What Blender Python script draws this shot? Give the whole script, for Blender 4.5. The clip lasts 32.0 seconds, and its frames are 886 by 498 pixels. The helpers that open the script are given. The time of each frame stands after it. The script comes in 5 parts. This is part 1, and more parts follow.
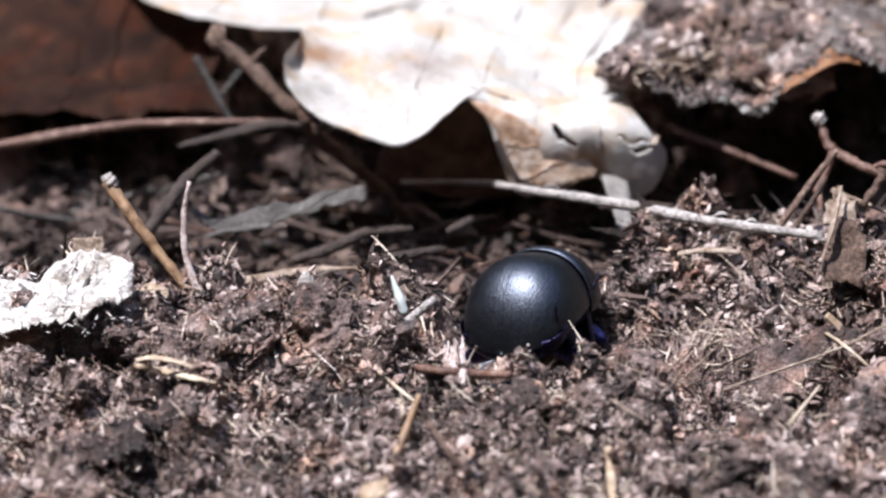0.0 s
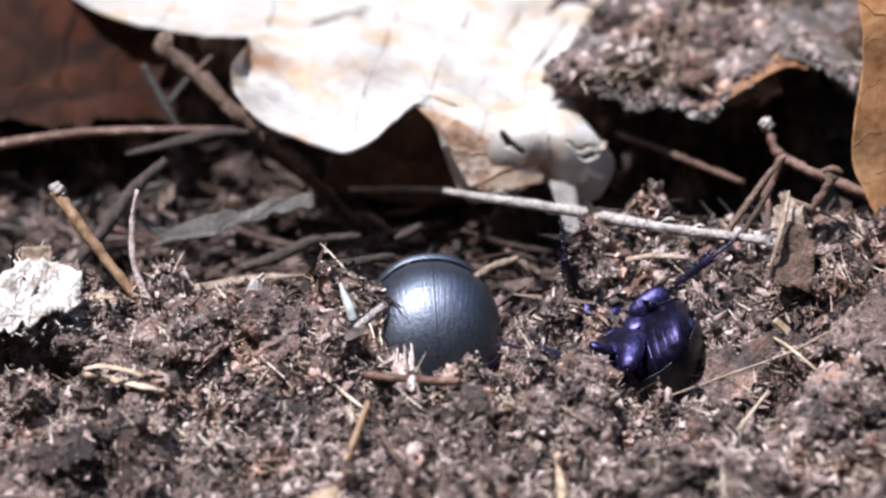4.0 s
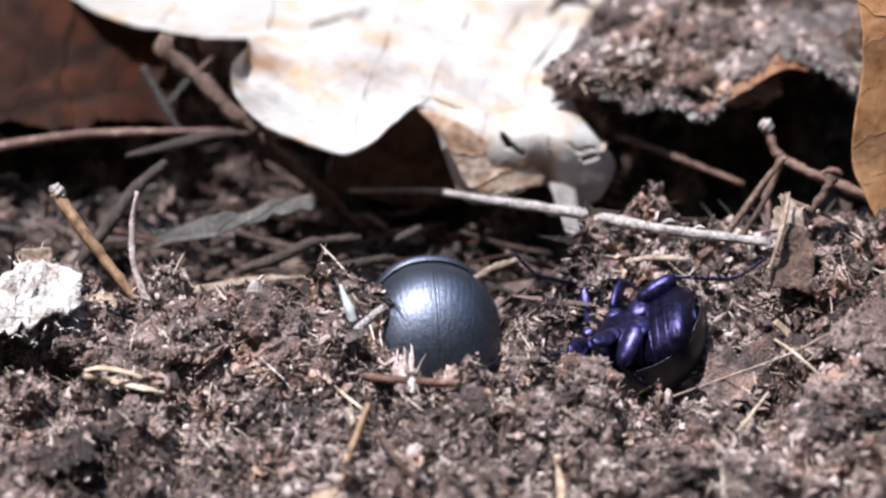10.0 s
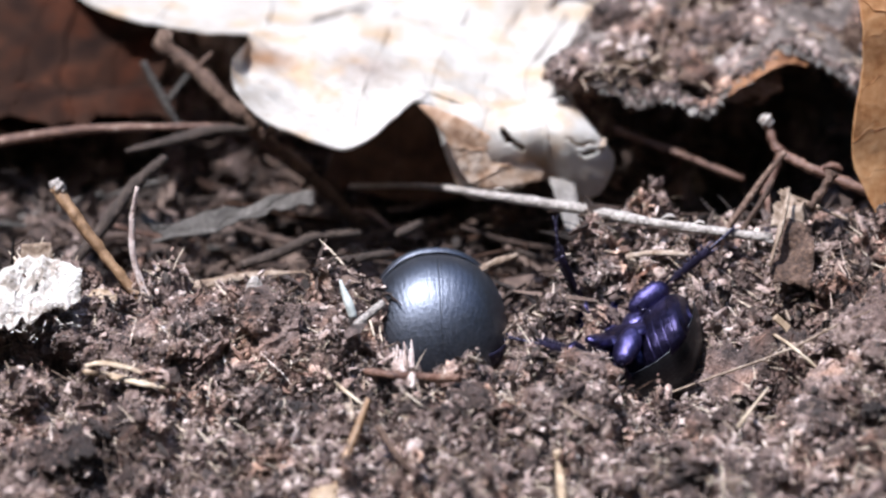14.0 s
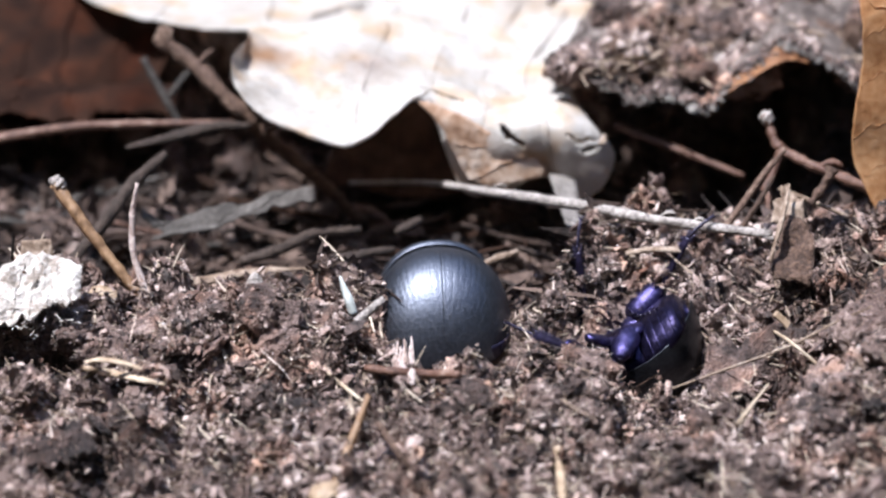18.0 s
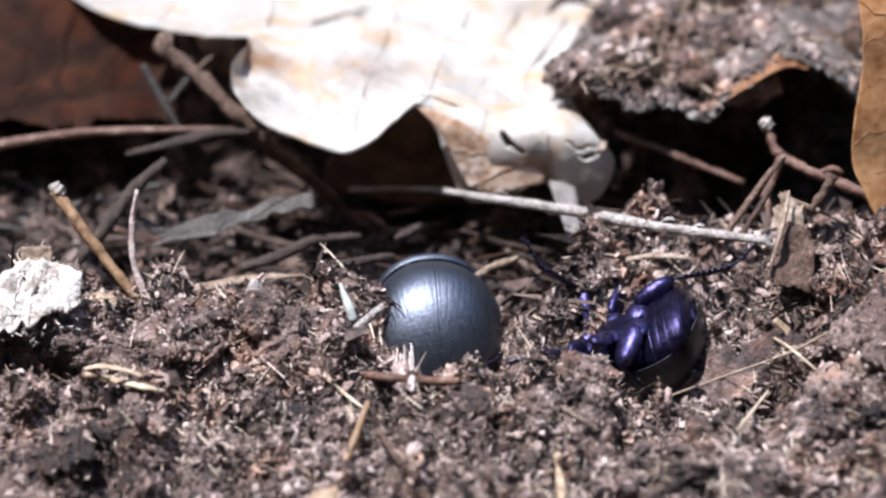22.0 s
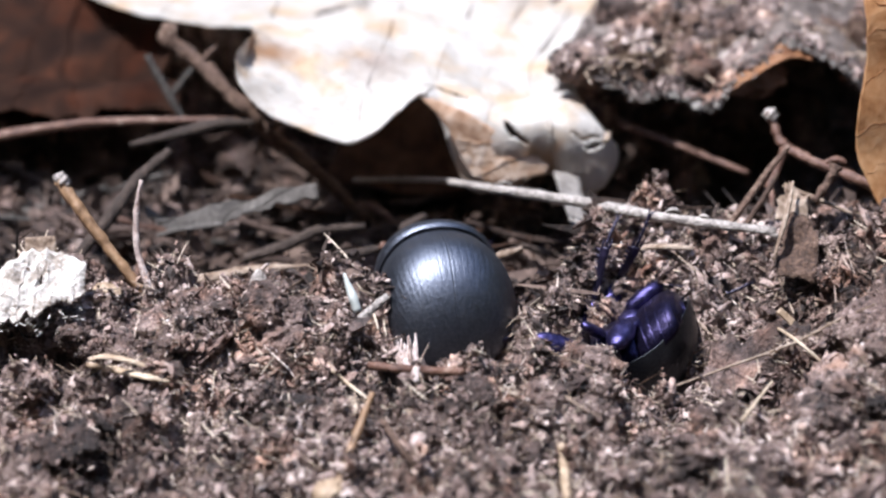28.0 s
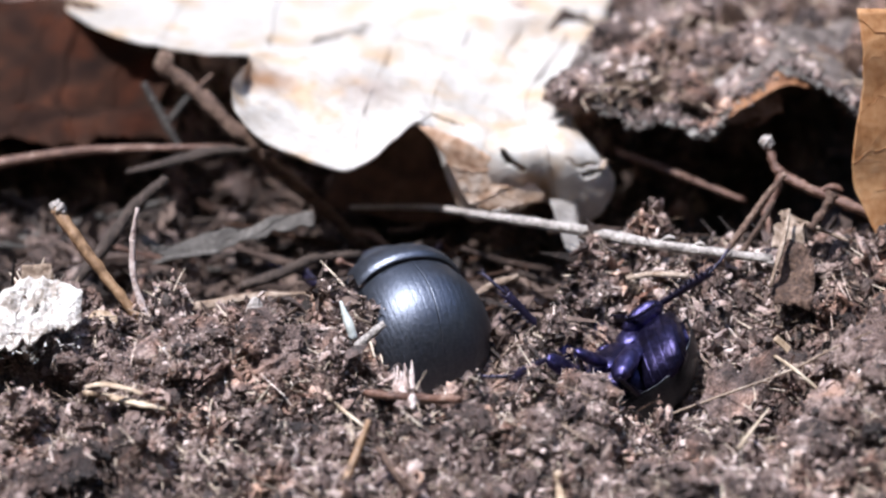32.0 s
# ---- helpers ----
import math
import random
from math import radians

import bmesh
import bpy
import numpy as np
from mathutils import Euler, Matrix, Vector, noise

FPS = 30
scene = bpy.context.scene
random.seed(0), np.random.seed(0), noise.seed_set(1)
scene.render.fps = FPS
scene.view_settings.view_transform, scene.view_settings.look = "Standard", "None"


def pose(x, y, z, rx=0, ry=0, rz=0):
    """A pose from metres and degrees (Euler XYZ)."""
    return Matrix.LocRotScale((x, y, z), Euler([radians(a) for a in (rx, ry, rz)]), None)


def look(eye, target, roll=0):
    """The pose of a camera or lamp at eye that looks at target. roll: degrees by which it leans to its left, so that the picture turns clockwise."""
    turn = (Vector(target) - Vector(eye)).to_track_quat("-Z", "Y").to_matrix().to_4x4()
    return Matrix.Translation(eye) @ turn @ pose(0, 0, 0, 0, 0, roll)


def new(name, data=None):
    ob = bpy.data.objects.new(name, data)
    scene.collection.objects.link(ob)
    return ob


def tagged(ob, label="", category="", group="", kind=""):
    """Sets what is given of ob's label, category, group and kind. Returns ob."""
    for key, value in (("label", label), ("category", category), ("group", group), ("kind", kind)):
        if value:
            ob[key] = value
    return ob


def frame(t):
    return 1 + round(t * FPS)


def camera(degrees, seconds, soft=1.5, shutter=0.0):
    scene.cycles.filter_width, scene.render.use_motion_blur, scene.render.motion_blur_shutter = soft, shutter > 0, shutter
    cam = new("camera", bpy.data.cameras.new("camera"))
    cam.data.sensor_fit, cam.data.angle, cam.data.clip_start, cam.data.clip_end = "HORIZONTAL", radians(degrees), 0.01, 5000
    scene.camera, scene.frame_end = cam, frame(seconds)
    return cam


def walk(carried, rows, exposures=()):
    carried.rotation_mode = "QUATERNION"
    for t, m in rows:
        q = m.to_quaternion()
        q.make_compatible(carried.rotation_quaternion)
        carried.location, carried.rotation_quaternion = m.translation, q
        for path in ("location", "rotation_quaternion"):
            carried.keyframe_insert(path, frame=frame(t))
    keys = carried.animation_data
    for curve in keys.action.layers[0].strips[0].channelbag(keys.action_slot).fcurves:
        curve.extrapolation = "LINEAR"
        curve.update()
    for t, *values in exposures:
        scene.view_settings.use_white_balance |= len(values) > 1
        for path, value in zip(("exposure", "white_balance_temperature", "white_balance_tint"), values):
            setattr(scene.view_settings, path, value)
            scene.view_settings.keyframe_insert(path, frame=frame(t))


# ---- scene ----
MM = 0.001
EYE = (0.0, -0.36252, 0.16905)      # lens 0.4 m from the beetles, looking 25 degrees down
cam = camera(11.2, 32.0, soft=2.4, shutter=0.0)
cam.data.dof.use_dof = True         # long lens: soft before and behind the beetles
cam.data.dof.focus_distance = 0.402
cam.data.dof.aperture_fstop = 24.0


def aim(x, y, z):
    return look(EYE, (x * MM, y * MM, z * MM))


walk(cam, [
    (0.0, aim(-4.44, 0.25, 0.53)),
    (0.5, aim(-4.33, 0.18, 0.39)),
    (1.0, aim(-3.24, 0.24, 0.51)),
    (1.5, aim(-2.02, 0.40, 0.86)),
    (2.0, aim(-1.14, 0.57, 1.22)),
    (2.5, aim(-0.41, 0.70, 1.50)),
    (4.5, aim(0.13, 0.34, 0.74)),
    (5.0, aim(0.07, 0.15, 0.33)),
    (5.5, aim(0.02, 0.05, 0.11)),
    (6.0, aim(0.00, 0.00, 0.00)),
    (6.5, aim(-0.11, -0.03, -0.06)),
    (7.0, aim(0.07, 0.14, 0.31)),
    (7.5, aim(0.04, 0.08, 0.18)),
    (8.0, aim(-0.18, 0.71, 1.51)),
    (8.5, aim(0.01, 0.66, 1.41)),
    (9.0, aim(0.03, 0.05, 0.11)),
    (9.5, aim(0.04, 0.08, 0.18)),
    (10.0, aim(0.12, 0.57, 1.22)),
    (10.5, aim(0.14, 0.42, 0.90)),
    (11.0, aim(-0.01, 0.01, 0.01)),
    (11.5, aim(0.00, 0.01, 0.02)),
    (12.0, aim(0.06, 0.66, 1.41)),
    (12.5, aim(0.13, 0.47, 1.02)),
    (13.0, aim(0.07, 0.19, 0.40)),
    (13.5, aim(0.04, 0.08, 0.18)),
    (14.0, aim(0.13, 0.39, 0.84)),
    (14.5, aim(-0.18, 0.70, 1.50)),
    (16.5, aim(0.08, 0.63, 1.35)),
    (17.0, aim(-0.41, 0.70, 1.50)),
    (17.5, aim(0.13, 0.57, 1.23)),
    (18.0, aim(0.12, 0.26, 0.56)),
    (18.5, aim(-0.21, 0.71, 1.52)),
    (19.0, aim(-0.18, 0.70, 1.51)),
    (19.5, aim(0.13, 0.51, 1.09)),
    (20.0, aim(0.13, 0.31, 0.66)),
    (20.5, aim(0.08, 0.61, 1.30)),
    (21.0, aim(-0.33, 0.71, 1.51)),
    (21.5, aim(-0.01, 0.68, 1.45)),
    (22.0, aim(0.13, 0.51, 1.09)),
    (22.5, aim(0.12, 0.57, 1.22)),
    (23.0, aim(0.13, 0.47, 1.02)),
    (23.5, aim(0.04, 0.06, 0.12)),
    (24.0, aim(-0.23, 0.20, 0.43)),
    (24.5, aim(-0.21, 0.89, 1.91)),
    (25.0, aim(-0.04, 1.14, 2.44)),
    (25.5, aim(0.08, 1.19, 2.54)),
    (27.5, aim(0.01, 1.16, 2.49)),
    (28.0, aim(-0.23, 0.15, 0.32)),
    (28.5, aim(-0.24, 0.44, 0.94)),
    (29.0, aim(-0.05, 1.15, 2.47)),
    (29.5, aim(0.04, 1.18, 2.52)),
    (30.0, aim(-0.23, 0.74, 1.59)),
    (30.5, aim(-0.25, 0.38, 0.82)),
    (31.0, aim(-0.16, 1.02, 2.19)),
    (31.5, aim(0.04, 1.18, 2.52)),
    (32.0, aim(0.09, 1.18, 2.54)),
], exposures=[(0, 1.4, 5900, 11), (32, 1.4, 5900, 11)])

# ---- light: sun through a gap in the canopy, sky above an added ring of wood ----
SUN_TO = Vector((-0.32, -0.08, 0.94)).normalized()
world = bpy.data.worlds.new("sky")
scene.world = world
world.use_nodes = True
wn = world.node_tree.nodes
sky = wn.new("ShaderNodeTexSky")
sky.sky_type = "NISHITA"
sky.sun_disc = False
sky.sun_elevation = math.asin(SUN_TO.z)
sky.sun_rotation = math.atan2(SUN_TO.x, SUN_TO.y)
wn["Background"].inputs["Strength"].default_value = 0.15
world.node_tree.links.new(sky.outputs[0], wn["Background"].inputs["Color"])
sun = new("sun", bpy.data.lights.new("sun", "SUN"))
sun.data.energy = 4.4
sun.data.angle = radians(0.6)
sun.data.color = (1.0, 0.96, 0.92)
sun.matrix_world = look(SUN_TO * 5.0, (0, 0, 0))

# ---- materials ----
def surface(name, colours, rough=0.8, metal=0.0, grain=900.0, coarse=150.0, bump=0.00015, island=0.0, by_object=0.0,
            stretch=(1, 1, 1), spec=0.4, through_light=0.0, positions=None, patches=0.0, warm=(1, 1, 1), stains_and_shade=()):
    """A grained surface: a colour ramp over coarse and fine noise, shifted per piece, with relief."""
    m = bpy.data.materials.new(name)
    m.use_nodes = True
    n, l = m.node_tree.nodes, m.node_tree.links
    b = n["Principled BSDF"]
    co = n.new("ShaderNodeTexCoord")
    mp = n.new("ShaderNodeMapping")
    mp.inputs["Scale"].default_value = stretch
    l.new(co.outputs["Object"], mp.inputs["Vector"])
    big, small = n.new("ShaderNodeTexNoise"), n.new("ShaderNodeTexNoise")
    for t, s, d in ((big, coarse, 3.0), (small, grain, 5.0)):
        t.inputs["Scale"].default_value = s
        t.inputs["Detail"].default_value = d
        t.inputs["Roughness"].default_value = 0.62
        l.new(mp.outputs[0], t.inputs["Vector"])
    mix = n.new("ShaderNodeMath")
    mix.operation = "ADD"
    half = n.new("ShaderNodeMath")
    half.operation = "MULTIPLY"
    half.inputs[1].default_value = 0.5
    l.new(big.outputs[0], mix.inputs[0])
    l.new(small.outputs[0], mix.inputs[1])
    l.new(mix.outputs[0], half.inputs[0])
    value = half.outputs[0]
    for amount, node, out in ((island, "ShaderNodeNewGeometry", "Random Per Island"), (by_object, "ShaderNodeObjectInfo", "Random")):
        if amount:
            src = n.new(node)
            sc = n.new("ShaderNodeMath")
            sc.operation = "MULTIPLY_ADD"
            sc.inputs[1].default_value = amount
            sc.inputs[2].default_value = -amount / 2
            l.new(src.outputs[out], sc.inputs[0])
            ad = n.new("ShaderNodeMath")
            ad.operation = "ADD"
            l.new(value, ad.inputs[0])
            l.new(sc.outputs[0], ad.inputs[1])
            value = ad.outputs[0]
    if patches:     # broad damp and dusty patches
        wide = n.new("ShaderNodeTexNoise")
        wide.inputs["Scale"].default_value = 120.0
        wide.inputs["Detail"].default_value = 4.0
        l.new(mp.outputs[0], wide.inputs["Vector"])
        sc = n.new("ShaderNodeMath")
        sc.operation = "MULTIPLY_ADD"
        sc.inputs[1].default_value = patches
        sc.inputs[2].default_value = -patches / 2
        l.new(wide.outputs[0], sc.inputs[0])
        ad = n.new("ShaderNodeMath")
        ad.operation = "ADD"
        l.new(value, ad.inputs[0])
        l.new(sc.outputs[0], ad.inputs[1])
        value = ad.outputs[0]
    ramp = n.new("ShaderNodeValToRGB")
    e = ramp.color_ramp.elements
    spots = positions or [0.3 + 0.4 * i / (len(colours) - 1) for i in range(len(colours))]
    e[0].position, e[1].position = spots[0], spots[-1]
    e[0].color, e[1].color = (*colours[0], 1), (*colours[-1], 1)
    for p, c in zip(spots[1:-1], colours[1:-1]):
        e.new(p).color = (*c, 1)
    l.new(value, ramp.inputs[0])
    colour = ramp.outputs[0]
    if patches:     # some of it browner than the rest
        tint = n.new("ShaderNodeTexNoise")
        tint.inputs["Scale"].default_value = 210.0
        tint.inputs["Detail"].default_value = 3.0
        l.new(mp.outputs[0], tint.inputs["Vector"])
        share = n.new("ShaderNodeMapRange")
        share.inputs[1].default_value, share.inputs[2].default_value = 0.5, 0.68
        l.new(tint.outputs[0], share.inputs[0])
        mul = n.new("ShaderNodeMix")
        mul.data_type = "RGBA"
        mul.blend_type = "MULTIPLY"
        mul.inputs[7].default_value = (*warm, 1)
        l.new(share.outputs[0], mul.inputs[0])
        l.new(colour, mul.inputs[6])
        colour = mul.outputs[2]
    for (sx, sy, sz), reach, most, tan in stains_and_shade:       # blotches at given places with a ragged rim: stains, and shade painted in
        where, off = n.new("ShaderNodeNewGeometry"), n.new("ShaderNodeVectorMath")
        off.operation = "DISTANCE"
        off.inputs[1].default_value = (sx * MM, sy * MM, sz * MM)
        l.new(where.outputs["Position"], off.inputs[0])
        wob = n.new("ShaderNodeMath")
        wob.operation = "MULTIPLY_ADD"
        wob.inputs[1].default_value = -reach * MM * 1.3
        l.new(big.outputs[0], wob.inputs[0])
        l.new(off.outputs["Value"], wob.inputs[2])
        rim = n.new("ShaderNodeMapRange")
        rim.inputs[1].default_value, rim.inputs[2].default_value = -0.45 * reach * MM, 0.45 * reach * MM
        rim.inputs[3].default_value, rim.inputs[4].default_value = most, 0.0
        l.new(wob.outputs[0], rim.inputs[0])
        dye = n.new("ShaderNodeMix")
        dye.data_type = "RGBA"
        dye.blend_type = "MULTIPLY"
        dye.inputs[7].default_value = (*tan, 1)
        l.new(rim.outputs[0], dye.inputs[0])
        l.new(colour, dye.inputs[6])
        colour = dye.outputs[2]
    l.new(colour, b.inputs["Base Color"])
    rg = n.new("ShaderNodeMapRange")
    rg.inputs[3].default_value, rg.inputs[4].default_value = max(rough - 0.12, 0.05), min(rough + 0.12, 1.0)
    l.new(small.outputs[0], rg.inputs[0])
    l.new(rg.outputs[0], b.inputs["Roughness"])
    b.inputs["Metallic"].default_value = metal
    b.inputs["Specular IOR Level"].default_value = spec
    b.inputs["Coat Roughness"].default_value = 0.36
    if bump:
        bp = n.new("ShaderNodeBump")
        bp.inputs["Distance"].default_value = bump
        bp.inputs["Strength"].default_value = 0.8
        l.new(mix.outputs[0], bp.inputs["Height"])
        l.new(bp.outputs[0], b.inputs["Normal"])
    if through_light:
        tr = n.new("ShaderNodeBsdfTranslucent")
        l.new(colour, tr.inputs["Color"])
        ms = n.new("ShaderNodeMixShader")
        ms.inputs[0].default_value = through_light
        l.new(b.outputs[0], ms.inputs[1])
        l.new(tr.outputs[0], ms.inputs[2])
        l.new(ms.outputs[0], n["Material Output"].inputs["Surface"])
    return m


DAMP_AND_SHADE = [((39.0, -9.0, -2.0), 8.0, 0.75, (0.62, 0.55, 0.52)), ((34.5, 1.0, -5.0), 9.0, 0.85, (0.55, 0.47, 0.42)), ((-32.0, -26.0, -9.0), 16.0, 0.75, (0.62, 0.56, 0.53)), ((-36.0, -6.0, -8.0), 6.0, 0.7, (0.6, 0.54, 0.5))]     # damp soil at left front; shade of left overhang and right crevices painted in
SOIL = surface("humus_soil", [(0.0125, 0.008, 0.0068), (0.0728, 0.046, 0.038), (0.1976, 0.136, 0.1178), (0.416, 0.325, 0.2898)], 0.7, grain=3000, coarse=420, bump=0.0008, patches=0.75, warm=(1.08, 0.86, 0.7), stains_and_shade=DAMP_AND_SHADE)
CRUMB = surface("soil_crumb", [(0.0208, 0.0132, 0.0106), (0.0884, 0.057, 0.0475), (0.2392, 0.165, 0.1425), (0.4784, 0.385, 0.3468)], 0.55, grain=4500, coarse=900, bump=0.0003, island=0.46, positions=[0.28, 0.45, 0.59, 0.74], spec=0.45, patches=0.75, warm=(1.1, 0.86, 0.68), stains_and_shade=DAMP_AND_SHADE)
CLOD = surface("humus_clod", [(0.0125, 0.008, 0.0068), (0.0624, 0.04, 0.0333), (0.1664, 0.113, 0.0969), (0.3952, 0.305, 0.2707)], 0.7, grain=3400, coarse=600, bump=0.001, island=0.12, spec=0.4, patches=0.75, warm=(1.08, 0.86, 0.7), stains_and_shade=DAMP_AND_SHADE)
GRIT = surface("quartz_grit", [(0.35, 0.31, 0.29), (0.55, 0.51, 0.49), (0.8, 0.77, 0.75)], 0.25, grain=1500, coarse=300, island=0.5, spec=0.7)
FIBRE = surface("plant_fibre", [(0.035, 0.021, 0.013), (0.11, 0.07, 0.047), (0.24, 0.175, 0.125), (0.42, 0.345, 0.27)], 0.7, grain=2500, coarse=300, island=0.6, stains_and_shade=DAMP_AND_SHADE)
FUZZ = surface("pale_shreds", [(0.07, 0.044, 0.032), (0.19, 0.132, 0.1), (0.36, 0.275, 0.225), (0.58, 0.485, 0.425)], 0.7, grain=2500, coarse=300, island=0.5, stains_and_shade=DAMP_AND_SHADE)
PALE_LEAF = surface("bleached_leaf", [(0.43, 0.36, 0.3), (0.53, 0.48, 0.43), (0.6, 0.56, 0.52), (0.66, 0.63, 0.6)], 0.6, grain=900, coarse=75, bump=0.0003, through_light=0.52, positions=[0.28, 0.4, 0.5, 0.66], patches=0.05, warm=(1.0, 0.82, 0.62),
                    stains_and_shade=[((-16.6, 37.5, 4.4), 3.6, 0.95, (0.5, 0.29, 0.155)), ((4.5, 30.5, -4.5), 3.6, 0.85, (0.6, 0.36, 0.22)), ((9.0, 31.0, -4.5), 2.6, 0.7, (0.62, 0.4, 0.25)), ((14.5, 32.0, -3.5), 3.0, 0.85, (0.5, 0.4, 0.31)),
                            # the grey at (-7, 38) paints in the fold's soft shading
                            ((14.0, 44.0, 1.0), 4.5, 0.85, (0.45, 0.38, 0.31)), ((-7.0, 38.0, 2.6), 5.0, 0.7, (0.6, 0.5, 0.46)), ((-1.0, 29.5, 1.2), 1.6, 0.95, (0.2, 0.06, 0.05)), ((8.0, 60.0, 0.5), 4.0, 0.6, (0.55, 0.45, 0.36))])
# brown leaf kept very dark, its shade put into the colour
SHADE_BROWN = surface("brown_leaf", [(0.005, 0.0023, 0.0016), (0.011, 0.005, 0.0033), (0.021, 0.0098, 0.0062), (0.042, 0.0215, 0.0138)], 0.9, grain=420, coarse=75, bump=0.0003, through_light=0.05, spec=0.06, patches=0.2, warm=(1.15, 0.8, 0.65))
ORANGE_LEAF = surface("orange_leaf", [(0.2, 0.085, 0.03), (0.44, 0.22, 0.09), (0.56, 0.33, 0.16), (0.62, 0.42, 0.25)], 0.55, grain=900, coarse=130, bump=0.0002, through_light=0.5)
ROT_LEAF = surface("rotting_leaf", [(0.014, 0.0095, 0.0078), (0.05, 0.036, 0.03), (0.15, 0.118, 0.102), (0.46, 0.4, 0.365)], 0.6, grain=1600, coarse=380, bump=0.0006)
# dark humus tone, lowered further in place of the hollow's shade
LITTER = surface("old_shade_litter", [(0.0097, 0.0054, 0.0037), (0.0246, 0.0139, 0.0098), (0.0492, 0.0293, 0.0217), (0.1025, 0.0683, 0.0527)], 0.85, grain=1500, coarse=240, bump=0.0003, island=0.4)
# darker copies of the grey and brown twig, with the hollow's shade painted in
SHADE_TWIG = surface("shade_grey_twig", [(0.014, 0.0115, 0.0095), (0.03, 0.025, 0.021), (0.056, 0.048, 0.042), (0.115, 0.101, 0.09)], 0.85, grain=2600, coarse=500, bump=0.0003, by_object=0.2)
SHADE_BROWN_TWIG = surface("shade_brown_twig", [(0.0068, 0.0039, 0.0026), (0.017, 0.0101, 0.0068), (0.034, 0.0214, 0.0153), (0.0748, 0.0524, 0.0408)], 0.85, grain=3200, coarse=800, bump=0.0003, by_object=0.2)
AMBER = surface("amber_stalk", [(0.1, 0.055, 0.027), (0.22, 0.13, 0.07), (0.35, 0.23, 0.135), (0.48, 0.35, 0.235)], 0.5, grain=1200, coarse=200, by_object=0.25, stretch=(1, 1, 1))
TWIG = surface("brown_twig", [(0.02, 0.01, 0.006), (0.05, 0.027, 0.017), (0.1, 0.058, 0.039), (0.22, 0.155, 0.118)], 0.8, grain=3200, coarse=800, bump=0.0003, by_object=0.2)
GREY = surface("grey_weathered_twig", [(0.10, 0.085, 0.075), (0.24, 0.21, 0.19), (0.38, 0.34, 0.31), (0.55, 0.51, 0.48)], 0.7, grain=3200, coarse=800, bump=0.0003, by_object=0.2)
STRAW = surface("pale_straw", [(0.14, 0.09, 0.05), (0.26, 0.185, 0.12), (0.38, 0.3, 0.215), (0.5, 0.43, 0.34)], 0.55, grain=1400, coarse=220, by_object=0.2)
PINK_WOOD = surface("pinkish_rotten_wood", [(0.14, 0.09, 0.07), (0.28, 0.2, 0.17), (0.42, 0.33, 0.3), (0.56, 0.48, 0.45)], 0.7, grain=3000, coarse=600, bump=0.0004, by_object=0.3)
RED_STEM = surface("red_brown_leaf", [(0.04, 0.016, 0.01), (0.09, 0.038, 0.023), (0.17, 0.082, 0.053), (0.34, 0.22, 0.165)], 0.65, grain=1400, coarse=300)
DULL_STEM = surface("dull_red_stem", [(0.03, 0.012, 0.007), (0.065, 0.028, 0.017), (0.12, 0.062, 0.042), (0.26, 0.19, 0.15)], 0.6, grain=2400, coarse=500, bump=0.0002)
SHOOT = surface("pale_shoot", [(0.33, 0.35, 0.33), (0.45, 0.475, 0.45), (0.58, 0.6, 0.57)], 0.5, grain=900, coarse=300)
SHELL = surface("blue_black_shell", [(0.062, 0.068, 0.085), (0.097, 0.105, 0.129), (0.14, 0.149, 0.177)], 0.45, metal=1.0, grain=3600, coarse=200, bump=0.00005, spec=0.5)
DARK_SHELL = surface("black_shell", [(0.034, 0.037, 0.045), (0.054, 0.058, 0.069), (0.082, 0.087, 0.1)], 0.39, metal=1.0, grain=3600, coarse=200, bump=0.00005, spec=0.5)
BELLY = surface("violet_belly", [(0.007, 0.0056, 0.0135), (0.0185, 0.015, 0.04), (0.052, 0.044, 0.115)], 0.33, metal=0.9, grain=1800, coarse=260, bump=0.0001)
VIOLET = surface("violet_cuticle", [(0.0115, 0.01, 0.026), (0.036, 0.03, 0.086), (0.108, 0.094, 0.22)], 0.37, metal=0.9, grain=1800, coarse=260, bump=0.0001, spec=0.5)
DARK = surface("dark_cuticle", [(0.006, 0.005, 0.01), (0.014, 0.011, 0.026), (0.03, 0.024, 0.055)], 0.35, metal=0.5, grain=1800, coarse=300, bump=0.00004)
SEED = surface("tan_seed_coat", [(0.13, 0.085, 0.05), (0.24, 0.17, 0.11), (0.36, 0.28, 0.19)], 0.6, grain=1500, coarse=220)
GREY_LEAF = surface("grey_papery_leaf", [(0.07, 0.06, 0.052), (0.15, 0.132, 0.118), (0.24, 0.215, 0.195), (0.34, 0.31, 0.285)], 0.75, grain=2200, coarse=420, bump=0.0003, through_light=0.2)
RUST_LEAF = surface("rust_brown_leaf", [(0.07, 0.026, 0.011), (0.17, 0.072, 0.03), (0.28, 0.135, 0.06), (0.42, 0.25, 0.13)], 0.6, grain=900, coarse=200, bump=0.0003, through_light=0.3)
TAN_LEAF = surface("tan_leaf", [(0.16, 0.07, 0.04), (0.42, 0.26, 0.165), (0.6, 0.46, 0.36), (0.7, 0.6, 0.52)], 0.6, grain=1100, coarse=240, bump=0.0003, through_light=0.2)
# tan leaf toned far down, so that its colour carries the hollow's shade
SHADE_TAN = surface("shade_tan_leaf", [(0.007, 0.0036, 0.0025), (0.02, 0.0102, 0.0066), (0.04, 0.0215, 0.0142), (0.08, 0.05, 0.035)], 0.88, grain=500, coarse=120, bump=0.0003, through_light=0.05, spec=0.12)
FLUFF = surface("white_fluff", [(0.4, 0.36, 0.32), (0.62, 0.58, 0.54), (0.8, 0.77, 0.74)], 0.8, grain=2000, coarse=400, island=0.5)
